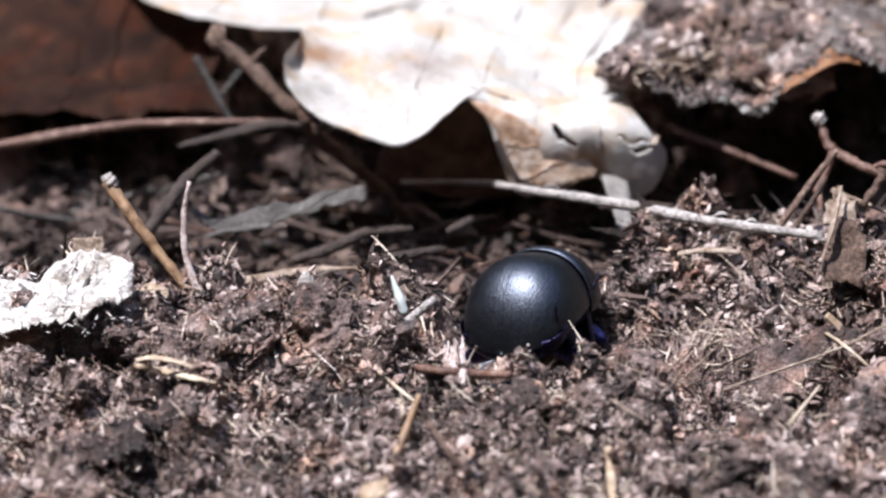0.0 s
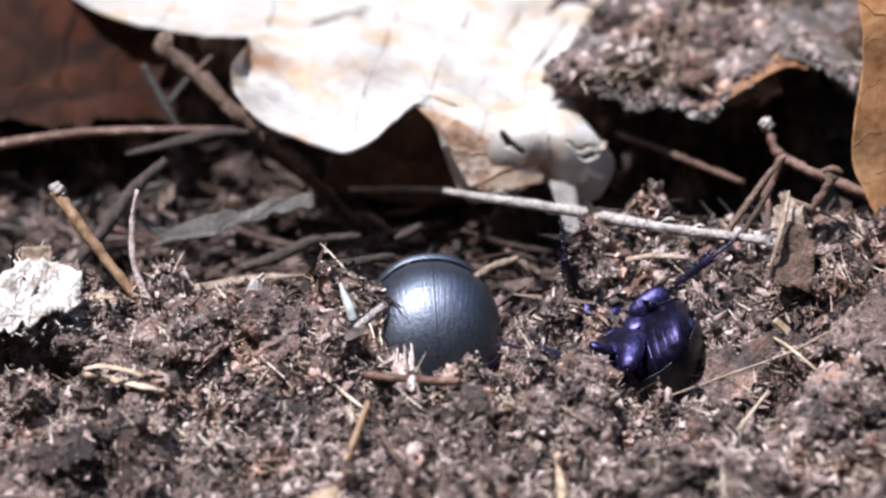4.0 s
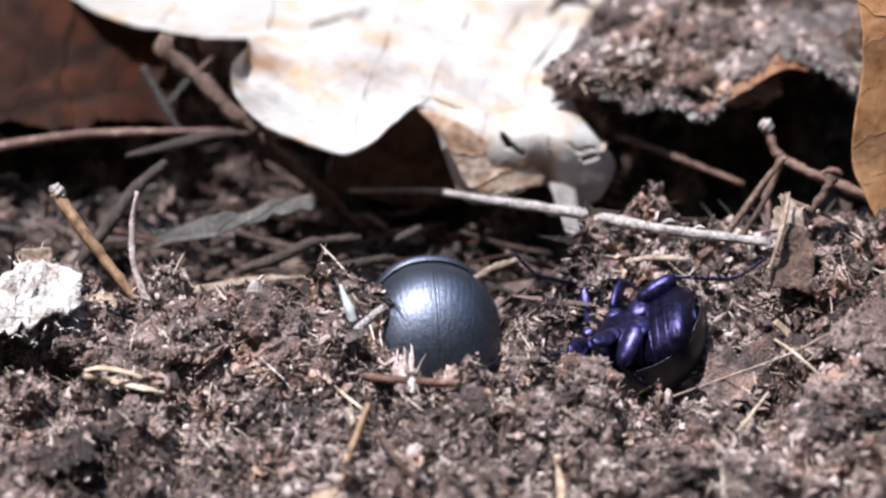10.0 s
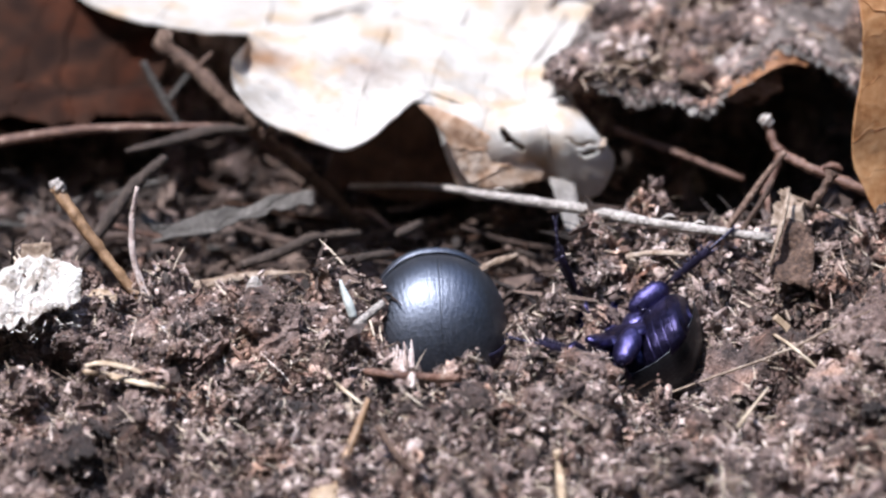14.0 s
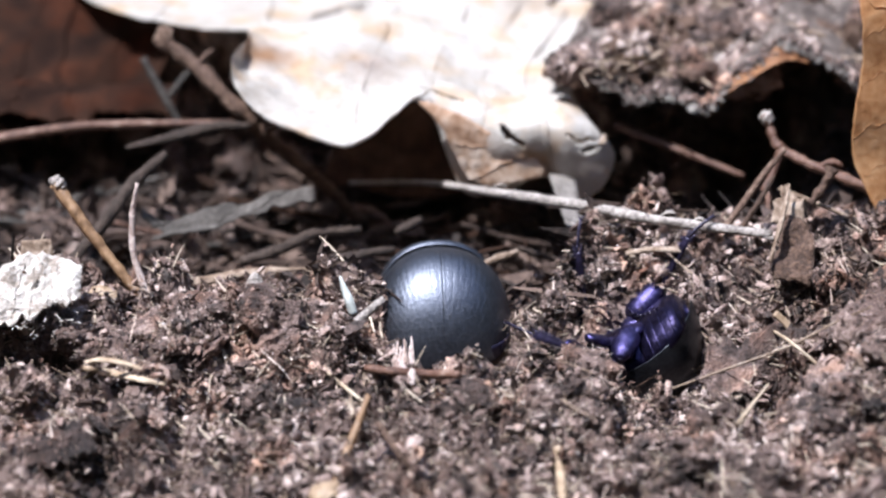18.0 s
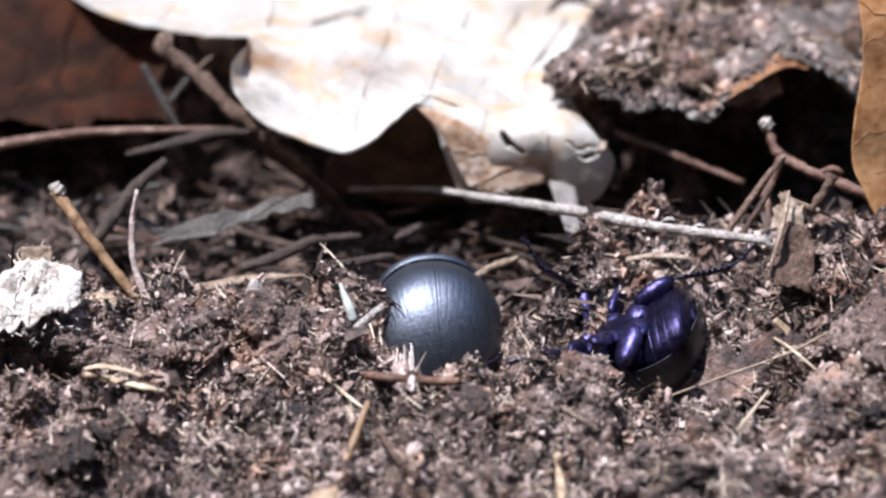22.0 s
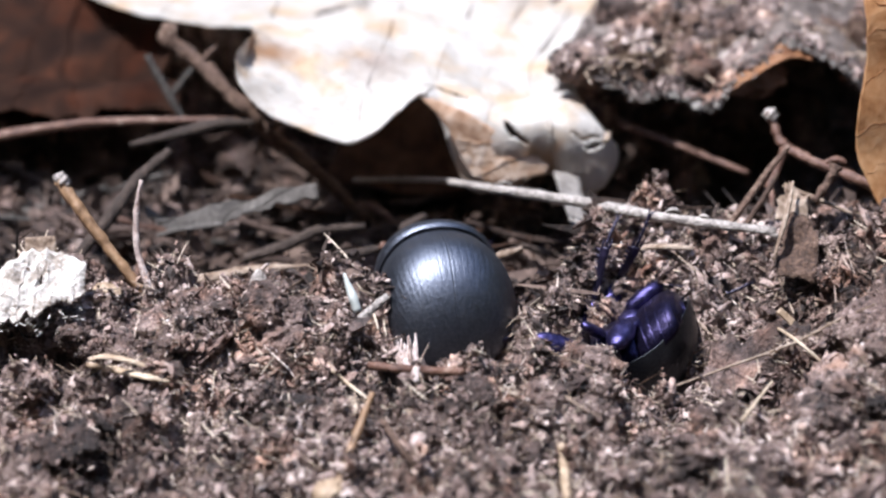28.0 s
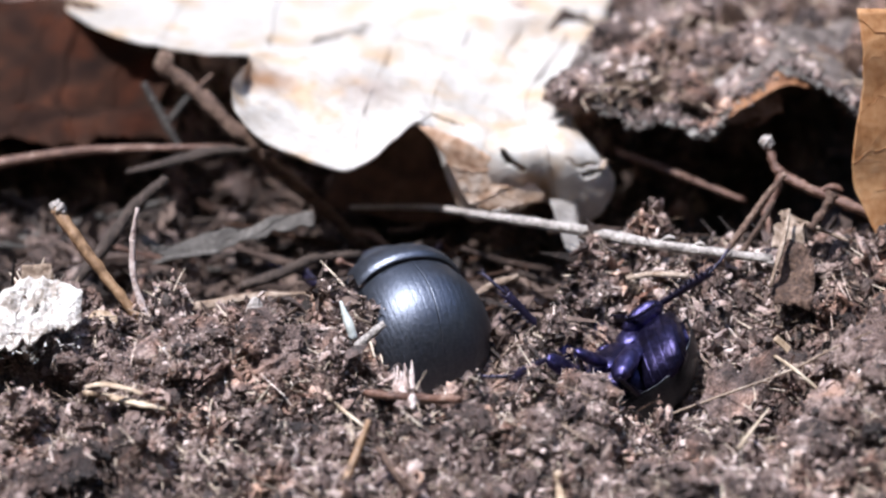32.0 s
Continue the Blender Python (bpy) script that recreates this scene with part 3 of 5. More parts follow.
def beetle(name, label, shell, below, belly, wrap=110, tuck=1.2):
    ob = thing(name, None, label, "beetle", "pair of dung beetles")
    wide = lambda s: 5.75 * (0.88 + 0.12 * math.sin(min(s / 0.4, 1) * math.pi / 2)) * round_off(s, 0.42, 2.35)
    high = lambda s: 6.0 * (0.87 + 0.13 * math.sin(min(s / 0.45, 1) * math.pi / 2)) * round_off(s, 0.4, 2.35)
    for side, a0, a1 in ((1, 0.02, wrap), (-1, -0.02, -wrap)):
        part("elytron", shelled("elytron", dome(1.0, -8.4, wide, high, a0, a1, n=34, m=160, ribs=20, depth=0.014, floor=-0.5, tuck=tuck, droop=2.2, fine_end=True), shell), ob, "blue-black wing case with fine lengthwise grooves")
    pw = lambda s: (5.3 - 1.5 * s ** 2.2) * (0.97 + 0.03 * min(1, s * 8)) * round_off(s, 0.75, 3)
    ph = lambda s: (5.45 - 2.2 * s ** 1.8) * (0.95 + 0.05 * min(1, s * 9)) * round_off(s, 0.7, 2.4)
    part("pronotum", shelled("pronotum", dome(1.2, 5.6, pw, ph, -108, 108, n=24, m=40, floor=-0.3), shell), ob, "smooth domed neck shield")
    part("scutellum", mesh_of("scutellum", *blob((0.9, 0.75, 0.18), 3, 0.02), shell), ob, "", Matrix.Translation((0.4 * MM, 0, 4.3 * MM)))
    hw = lambda s: 2.5 * round_off(s, 0.35, 2.2)
    hh = lambda s: 1.5 * round_off(s, 0.3, 2.2) + 0.1
    head = part("head", shelled("head", dome(5.1, 8.1, hw, hh, -118, 118, n=16, m=22, floor=0.2), shell), ob)
    for side in (1, -1):
        part("eye", mesh_of("eye", *blob((0.5, 0.42, 0.42), 5, 0.01), DARK), head, "small black eye", Matrix.Translation((5.8 * MM, side * 2.2 * MM, 0.5 * MM)))
        part("mandible", mesh_of("mandible", *tube([(7.6, side * 0.9, 0.1), (8.4, side * 1.05, 0.05), (8.9, side * 0.5, 0)], [0.35, 0.28, 0.05], n=8, rough=0.02), DARK), head)
        part("antenna", mesh_of("antenna", *tube([(6.4, side * 1.9, 0.0), (7.1, side * 2.6, 0.1), (7.5, side * 3.1, 0.1), (7.8, side * 3.5, 0.1), (8.0, side * 3.8, 0.0)], [0.12, 0.1, 0.12, 0.42, 0.2], n=14, rough=0.03), DULL_STEM), head, "short clubbed feeler")
    # underside: breast plates and overlapping belly rings
    bw = lambda s: 5.5 * round_off(s, 0.55, 2.8) * (0.9 + 0.1 * min(1, s * 4))
    bh = lambda s: 3.2 * round_off(s, 0.45, 2.4) * (0.74 + 0.26 * math.sin(min(1, s / 0.3) * math.pi / 2))
    swell = lambda s: (1 - abs(2 * s - 1) ** 2.6) ** 0.4
    part("breastplate", shelled("breastplate", dome(-2.5, 2.3, lambda s: 4.2 + 0.6 * swell(s), lambda s: 2.4 + 1.0 * swell(s), 84, 276, n=20, m=30, tuck=2.2), belly), ob, "violet hairy breastplate")
    part("throat_plate", shelled("throat_plate", dome(2.0, 5.3, lambda s: 4.3 - 1.3 * s, lambda s: 2.2 - 0.7 * s, 84, 276, n=12, m=26, tuck=2.2), below), ob, "dark violet throat plate")
    for k in range(6):
        s0, s1 = k / 6, (k + 1) / 6 + 0.03
        at = lambda s, s0=s0, s1=s1: s0 + (s1 - s0) * s
        part("belly_ring", shelled("belly_ring", dome(-2.3 - 5.4 * s0, -2.3 - 5.4 * s1, lambda s: bw(min(at(s), 0.985)), lambda s: bh(min(at(s), 0.985)) + 0.025 * s ** 2, 84, 276, n=6, m=28, tuck=2.2, floor=lambda s: -2.3 * ((3.3 + 5.4 * at(s)) / 9.4) ** 2.6), belly, 0.03), ob)
    legs = {}
    for where, (hx, hy, hz) in HIPS.items():
        for side in (1, -1):
            fem = part("leg", mesh_of("leg", *LEG[3 if where == "hind" else 0], below), ob, "violet-black thigh")
            shin = part("shin", mesh_of("shin", *LEG[1], DARK), fem, "dark toothed shin")
            foot = part("foot", mesh_of("foot", *LEG[2], DARK), fem, "thin jointed foot with claws")
            part("coxa", mesh_of("coxa", *blob({"front": (0.8, 0.9, 0.6), "middle": (0.95, 1.25, 0.6), "hind": (1.25, 1.9, 0.7)}[where], 9, 0.05), below), ob, "", Matrix.Translation((hx * MM, hy * side * 0.85 * MM, (hz + 0.5) * MM)))
            legs[where, side] = ((fem, shin, foot), (hx, hy * side, hz))
    return ob, legs

# ---- the ground: one sheet, fine about the beetles, growing coarse out past the wood ring ----
def spaced(lo, hi, fine):
    inner = np.arange(lo, hi + fine / 2, fine)
    grow = np.array([3, 9, 20, 45, 110, 300, 900, 3000, 10000, 40000], float)
    return np.concatenate((lo - grow[::-1], inner, hi + grow))


def build_ground():
    xs, ys = spaced(-46, 46, 0.34), spaced(-42, 62, 0.34)
    gx, gy = np.meshgrid(xs, ys, indexing="ij")
    z = lie(gx, gy)
    inside = step(160, 60, np.hypot(gx, gy - 15))
    z = z + inside * 0.12 * lattice(gx, gy, 0.5, 9)
    v = np.stack((gx, gy, z), -1).reshape(-1, 3) * MM
    ny = len(ys)
    i, j = np.meshgrid(np.arange(len(xs) - 1), np.arange(ny - 1), indexing="ij")
    a = (i * ny + j).ravel()
    faces = np.stack((a, a + ny, a + ny + 1, a + 1), -1)
    me = bpy.data.meshes.new("ground")
    me.from_pydata(v.tolist(), [], faces.tolist())
    me.materials.append(SOIL)
    me.polygons.foreach_set("use_smooth", [True] * len(me.polygons))
    tagged(new("ground", me), "dark crumbly woodland humus, dug up into a bank", "soil", kind="structure")


build_ground()


def unit_ball(level):
    """A ball to be jittered into crumbs: an octahedron at level 0, icospheres above."""
    if level == 0:
        v = np.array([(1, 0, 0), (0, 1, 0), (-1, 0, 0), (0, -1, 0), (0, 0, 1), (0, 0, -1)], float)
        return v, np.array([(k, (k + 1) % 4, 4) for k in range(4)] + [((k + 1) % 4, k, 5) for k in range(4)])
    bm = bmesh.new()
    bmesh.ops.create_icosphere(bm, subdivisions=level, radius=1.0)
    v = np.array([tuple(q.co) for q in bm.verts])
    f = np.array([[q.index for q in p.verts] for p in bm.faces])
    bm.free()
    return v, f


def scatter(name, label, category, material, count, level, sizes, area, seed, squash=(1, 1, 0.75), jag=0.28, sink=0.3, smooth=False, keep=None, over=None, clumps=0, clump=1.2):
    """Loose grains strewn over the soil in one mesh."""
    rng = np.random.RandomState(seed)
    bv, bf = unit_ball(level)
    x = rng.uniform(area[0], area[1], count)
    y = rng.uniform(area[2], area[3], count)
    if keep is not None:
        ok = keep(x, y, rng)
        x, y = x[ok], y[ok]
    n = len(x)
    lift = np.zeros(n)
    if clumps:      # most of the grains stick together in knobbly lumps
        cx, cy = rng.uniform(area[0], area[1], clumps), rng.uniform(area[2], area[3], clumps)
        size = clump * (0.35 + rng.rand(clumps) ** 2.5 * 1.3)
        who = rng.randint(0, clumps, n)
        away = rng.randn(n, 3)
        away *= (rng.uniform(0.6, 1.05, n) / np.linalg.norm(away, axis=1))[:, None]
        stuck = rng.rand(n) < 0.68
        x = np.where(stuck, cx[who] + away[:, 0] * size[who], x)
        y = np.where(stuck, cy[who] + away[:, 1] * size[who], y)
        ok = keep(x, y, rng) if keep is not None else x > -1e9
        x, y, lift = x[ok], y[ok], np.where(stuck, np.abs(away[:, 2]) * size[who] * 0.9, 0)[ok]
        n = len(x)
    r = sizes[0] * (sizes[1] / sizes[0]) ** (rng.rand(n) ** 2.2)
    z = (over or lie)(x, y) + r * (0.5 - sink) + lift
    shape = bv[None] * (1 + jag * rng.randn(n, len(bv), 1).clip(-1.6, 1.6))
    shape = shape * (rng.uniform(0.6, 1.4, (n, 1, 3)) * np.array(squash))
    q = rng.randn(n, 4)
    q /= np.linalg.norm(q, axis=1)[:, None]
    w, a, b, c = q.T
    rot = np.stack((1 - 2 * (b * b + c * c), 2 * (a * b - w * c), 2 * (a * c + w * b), 2 * (a * b + w * c), 1 - 2 * (a * a + c * c), 2 * (b * c - w * a),
                    2 * (a * c - w * b), 2 * (b * c + w * a), 1 - 2 * (a * a + b * b)), -1).reshape(n, 3, 3)
    pts = np.einsum("nij,nkj->nki", rot, shape * r[:, None, None]) + np.stack((x, y, z), -1)[:, None]
    faces = (bf[None] + (np.arange(n) * len(bv))[:, None, None]).reshape(-1, 3)
    me = bpy.data.meshes.new(name)
    me.from_pydata((pts.reshape(-1, 3) * MM).tolist(), [], faces.tolist())
    me.materials.append(material)
    if smooth:
        me.polygons.foreach_set("use_smooth", [True] * len(me.polygons))
    return tagged(new(name, me), label, category, kind="stuff")


def fibres(name, label, material, count, length, radius, area, seed, keep=None, rise=0.35, over=None):
    """Fine rootlets and shreds, each a thin bent prism."""
    rng = np.random.RandomState(seed)
    x, y = rng.uniform(area[0], area[1], count), rng.uniform(area[2], area[3], count)
    if keep is not None:
        ok = keep(x, y, rng)
        x, y = x[ok], y[ok]
    n = len(x)
    z = (over or lie)(x, y)
    verts, faces = [], []
    for i in range(n):
        a = rng.uniform(0, 6.28)
        ln = rng.uniform(*length) * (1.8 if rng.rand() < 0.08 else 1)
        d = np.array((math.cos(a), math.sin(a), rng.uniform(-0.15, rise)))
        s = np.array((-d[1], d[0], 0.0))
        bend = rng.uniform(-0.25, 0.25) * ln
        r = rng.uniform(*radius)
        mid = np.array((x[i], y[i], z[i] + 0.15 + abs(d[2]) * ln * 0.35))
        o = len(verts)
        for k, (t, w) in enumerate(((-0.5, 0.6), (-0.15, 1.0), (0.2, 0.9), (0.5, 0.35))):
            c = mid + d * ln * t + s * bend * (0.25 - t * t)
            for u, v in ((1, 0), (-0.5, 0.8), (-0.5, -0.8)):
                verts.append(c + s * r * w * u + np.array((0, 0, r * w * v)))
            if k:
                p = o + 3 * (k - 1)
                for e in range(3):
                    g = (e + 1) % 3
                    faces.append((p + e, p + g, p + g + 3, p + e + 3))
        faces += [(o, o + 2, o + 1), (o + 9, o + 10, o + 11)]
    me = bpy.data.meshes.new(name)
    me.from_pydata((np.array(verts) * MM).tolist(), [], faces)
    me.materials.append(material)
    return tagged(new(name, me), label, "plant debris", kind="stuff")


def bank(x, y, rng):
    """The sunlit bank in front of the hollow."""
    return y < 5 + 13.0 * step(8, 17, x) + rng.randn(len(x)) * 1.0


def off_pits(x, y, rng):
    """The bank but for the two pits in which the beetles lie."""
    return bank(x, y, rng) & (((x - 1.0) / 8.5) ** 2 + ((y + 1.0) / 7.0) ** 2 > 1) & (((x - 17.5) / 8.0) ** 2 + ((y + 1.5) / 6.5) ** 2 > 1)


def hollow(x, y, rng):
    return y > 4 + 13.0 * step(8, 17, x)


def lumps(name, label, material, count, sizes, area, seed, keep, level=4, spots=(), over=lie):
    """Large knobbly clods, overhanging at their foot; returns their middles and sizes. spots (x, y, radius) are clods at given places."""
    rng = np.random.RandomState(seed)
    bv, bf = unit_ball(level)
    x, y = rng.uniform(area[0], area[1], count), rng.uniform(area[2], area[3], count)
    ok = keep(x, y, rng)
    x, y = x[ok], y[ok]
    r = sizes[0] * (sizes[1] / sizes[0]) ** (rng.rand(len(x)) ** 1.8)
    near = lambda a, b, cx, cy, d: np.hypot(a - cx, b - cy) < d
    clear = ~(near(x, y, 0.5, 2, 8.5) | near(x, y, 18, 1, 9.5) | near(x, y, 10, 1, 5) | ((x > 8) & (x < 31) & (y > 2) & (y < 20)))
    for cx, cy, d in ((-9, -27, 3), (-7, -22, 2.5), (10, -26, 3), (-3, -13.5, 3.2), (1, -14, 2), (-27, -12, 3.4), (-4.5, -9, 3), (28, -8, 3.5), (34, -8, 2.5), (-8, -5, 2.5), (-26, 2, 2.5), (-2, -26, 3), (26, -15, 2.5)):
        clear &= ~near(x, y, cx, cy, d)
    x, y, r = x[clear], y[clear], r[clear]
    if len(spots):
        extra = np.array(spots, float)
        x, y, r = np.concatenate((x, extra[:, 0])), np.concatenate((y, extra[:, 1])), np.concatenate((r, extra[:, 2]))
    n = len(x)
    out = []
    for i in range(n):
        rad = np.ones(len(bv))
        for octave, share in ((1.6, 0.2), (3.4, 0.13), (7.0, 0.085), (14.0, 0.055), (27.0, 0.035)):
            for _ in range(3):
                k = rng.randn(3) * octave
                rad += share * (0.6 - np.abs(np.sin(bv @ k + rng.rand() * 6.28))) * 0.75
        sh = bv * rad[:, None] * np.array((rng.uniform(0.9, 1.4), rng.uniform(0.8, 1.1), rng.uniform(0.65, 0.95))) * r[i]
        a = rng.rand() * 6.28
        rot = np.array(((math.cos(a), -math.sin(a), 0), (math.sin(a), math.cos(a), 0), (0, 0, 1)))
        out.append(sh @ rot.T + np.array((x[i], y[i], float(over(x[i], y[i])) + 0.12 * r[i])))
    pts = np.array(out)
    faces = (bf[None] + (np.arange(n) * len(bv))[:, None, None]).reshape(-1, 3)
    me = bpy.data.meshes.new(name)
    me.from_pydata((pts.reshape(-1, 3) * MM).tolist(), [], faces.tolist())
    me.materials.append(material)
    me.polygons.foreach_set("use_smooth", [True] * len(me.polygons))
    tagged(new(name, me), label, "soil", kind="stuff")
    return pts.reshape(-1, 3)


def stuck(name, label, material, places, count, sizes, seed, level=1, stretch=(1, 1, 1)):
    """Crumbs stuck to the upper sides of the clods."""
    rng = np.random.RandomState(seed)
    bv, bf = unit_ball(level)
    at = places[rng.randint(0, len(places), count)]
    r = sizes[0] * (sizes[1] / sizes[0]) ** (rng.rand(count) ** 2.0)
    shape = bv[None] * (1 + 0.3 * rng.randn(count, len(bv), 1).clip(-1.6, 1.6)) * rng.uniform(0.35, 1.6, (count, 1, 3)) * np.array(stretch)
    turn = np.linalg.qr(rng.randn(count, 3, 3))[0]
    pts = np.einsum("nij,nkj->nki", turn, shape * r[:, None, None]) + at[:, None]
    faces = (bf[None] + (np.arange(count) * len(bv))[:, None, None]).reshape(-1, 3)
    me = bpy.data.meshes.new(name)
    me.from_pydata((pts.reshape(-1, 3) * MM).tolist(), [], faces.tolist())
    me.materials.append(material)
    tagged(new(name, me), label, "soil", kind="stuff")


CLOD_SPOTS = [(12.9, -8.4, 2.2), (11.6, 6.4, 1.4), (10.2, 5.4, 1.1), (13.0, 8.0, 1.3), (15.2, 9.4, 1.2), (8.6, 4.6, 0.9), (-33, -1.5, 2.6), (-28.5, -1.8, 2.2), (-21, -1.5, 2.3), (-38, -2.5, 2.4), (-16, -3, 2.2), (-12, -1.0, 2.0), (34, -12, 3.0), (38, -8, 3.2)]
CLODS = lumps("large_clods", "large knobbly clods of grey-brown humus", CLOD, 330, (0.9, 2.7), (-43, 43, -37, 16), 61, lambda x, y, rng: y < 2.5 + 13.0 * step(8, 17, x), spots=CLOD_SPOTS)
stuck("clod_fuzz", "pale frayed shreds of root and leaf on the clods", FUZZ, CLODS, 15000, (0.07, 0.16), 66, level=0, stretch=(6.5, 0.55, 0.55))
stuck("clod_crumbs", "fine crumbs stuck to the clods", CRUMB, CLODS, 42000, (0.11, 0.46), 62, level=0)
scatter("soil_crumbs", "flaky grey-brown humus crumbs over the bank", "soil", CRUMB, 72000, 1, (0.1, 0.57), (-43, 43, -35, 20), 11, squash=(1.7, 0.95, 0.38), jag=0.3, keep=off_pits, clumps=900, clump=1.5)
scatter("fine_crumbs", "fine humus crumbs strewn between the clods", "soil", CRUMB, 40000, 0, (0.065, 0.24), (-43, 43, -35, 20), 19, squash=(1.3, 1.0, 0.6), jag=0.3, keep=bank)
scatter("soil_clods", "knobbly clods of dark humus", "soil", CLOD, 1100, 3, (0.4, 1.2), (-43, 43, -36, 20), 12, jag=0.2, keep=off_pits, squash=(1.4, 1, 0.6))
scatter("sand_grains", "pale glinting sand grains", "sand", GRIT, 700, 1, (0.05, 0.2), (-43, 43, -36, 20), 13, jag=0.15, sink=-1.2, keep=bank)
fibres("soil_fuzz", "pale frayed shreds strewn over the soil", FUZZ, 13000, (0.4, 1.7), (0.025, 0.07), (-43, 43, -36, 20), 21, keep=bank, rise=0.9)
fibres("rootlets", "fine pale rootlets and shredded plant fibres", FIBRE, 13000, (0.5, 2.8), (0.03, 0.12), (-43, 43, -36, 20), 14, keep=bank, rise=0.7)
scatter("litter_crumbs", "rotted litter, darkened in colour for the shaded hollow", "soil", LITTER, 14000, 0, (0.2, 1.4), (-48, 48, 4, 62), 15, squash=(1.6, 0.9, 0.3), jag=0.35, keep=hollow)
fibres("rotted_fibres", "rotted stems and needles, darkened in colour for the hollow's shade", LITTER, 1500, (2.0, 9.0), (0.1, 0.35), (-48, 48, 5, 60), 16, keep=hollow, rise=0.5)


def heap(x, y):
    """Top of the soil lying on the rotting leaf."""
    return 2.2 - 0.093 * (y - 31) + 1.6 * np.sin(math.pi * np.clip((y - 31) / 43, 0, 1)) + 1.8 * lattice(x, y, 4.5, 4) + 1.1 * lattice(x, y, 1.9, 6)


def on_leaf(x, y, rng):
    front = 32.4 + 1.6 * step(18, 24, x) + 4.5 * step(27, 33, x) + 1.5 * lattice(x, y, 3.0, 8)
    return (y > front) & (x > 10.4 + 0.6 * np.clip(y - 37, 0, 14) + 0.8 * lattice(x, y, 2.0, 3))


scatter("leaf_soil", "dark moist soil heaped on the rotting leaf", "soil", CRUMB, 6000, 1, (0.12, 0.6), (11, 46, 33, 72), 17, squash=(1.2, 1.1, 0.6), jag=0.16, smooth=True, keep=on_leaf, over=heap, clumps=500, clump=1.5)
PILE = lumps("pile_clods", "dark layered clods of soil on the rotting leaf", CLOD, 120, (1.0, 3.3), (11, 46, 33, 68), 64, on_leaf, over=heap)
stuck("pile_crumbs", "crumbs stuck to the soil pile", CRUMB, PILE, 14000, (0.13, 0.55), 65, level=0)
scatter("leaf_soil_bark", "flat dark bark crumbs on the rotting leaf", "soil", TWIG, 700, 2, (0.4, 1.5), (11, 46, 33, 72), 18, squash=(1.7, 1.0, 0.35), jag=0.1, keep=on_leaf, over=heap)
fibres("pile_fibres", "frayed bark fibres on the rotting leaf", DRY_TAN, 900, (1.5, 6.0), (0.08, 0.3), (11, 46, 33, 66), 20, keep=on_leaf, rise=0.3, over=heap)


def build_wood_ring():
    """An unseen dark ring of wood, far off, added to block the low sky."""
    verts, faces = [], []
    n = 72
    for k in range(n):
        a = 2 * math.pi * k / n
        # taller on the camera's side, to darken what the shells reflect
        top = 29 + 9 * max(0.0, -math.sin(a)) + 4 * math.sin(5 * a) + 3 * math.sin(13 * a + 1) + 2 * math.sin(29 * a)
        for r, z in ((30, -0.3), (30, top), (31, top), (31, -0.3)):
            verts.append((r * math.cos(a), r * math.sin(a), z))
    for k in range(n):
        o, p = 4 * k, 4 * ((k + 1) % n)
        for e in range(3):
            faces.append((o + e, p + e, p + e + 1, o + e + 1))
    wood = surface("dark_wood_ring", [(0.02, 0.022, 0.012), (0.06, 0.065, 0.035), (0.12, 0.125, 0.07)], 0.9, grain=2.0, coarse=0.3, bump=0)
    tagged(new("backdrop", mesh_of("backdrop", verts, faces, wood, False)), "unseen dark ring of wood, added to block low sky", "trees", kind="structure")


build_wood_ring()

# ---- leaves ----
SLITS = [(0.493, 0.495, 0.07, 0.010, 0.35), (0.676, 0.435, 0.058, 0.010, -0.97), (0.86, 0.445, 0.05, 0.011, -0.1), (0.872, 0.41, 0.04, 0.010, -0.15), (0.24, 0.968, 0.06, 0.018, 0.1)]
OAK_UNDER = [(-18.6, 36.5, 5.5), (-19.5, 32.0, 5.4), (-18.9, 29.0, 3.9), (-15.9, 27.0, 1.7), (-10.1, 25.0, 0.1), (-6.9, 26.0, 0.3), (-4.5, 28.0, 1.9), (-2.5, 31.0, 2.0), (-0.4, 31.0, 0.0), (1.2, 31.0, -4.4), (2.9, 31.0, -7.5), (6.4, 31.0, -7.1), (9.6, 31.0, -6.0), (12.3, 30.0, -7.3), (15.0, 30.5, -6.9), (16.3, 31.0, -4.0), (14.9, 30.5, -1.5)]
OAK_RIM = [(-18.7, 36.0, 5.8), (-19.7, 31.0, 6.0), (-19.1, 28.0, 4.5), (-16.1, 26.0, 2.4), (-10.2, 24.0, 0.8), (-7.0, 25.0, 1.0), (-4.4, 27.0, 2.5), (-2.4, 30.0, 2.6), (-0.6, 30.5, 0.6), (0.9, 29.8, -3.3), (2.6, 29.4, -6.2), (6.2, 29.4, -5.8), (9.5, 29.5, -4.8), (12.2, 28.6, -6.1), (14.9, 29.0, -5.7), (16.3, 30.0, -3.2), (14.8, 30.0, -1.1)]
OAK_CREASE = [(-18.6, 38, 5.2), (-18.8, 35.5, 4), (-17.5, 33.4, 3.5), (-14.8, 33.4, 2.7), (-10.5, 33.4, 2.1), (-7.3, 33.6, 2), (-4.6, 34.1, 2), (-2.1, 34.1, 2), (0.3, 33.1, 1.8), (2.5, 31.6, 1.3), (4.6, 30.6, 0.8), (7.3, 29.6, 0.5), (9.7, 29.1, 0.4), (11.6, 28.6, 0.7), (13.5, 29.23, 0.07), (14.5, 30.37, -0.47), (14.2, 32, -0.9)]
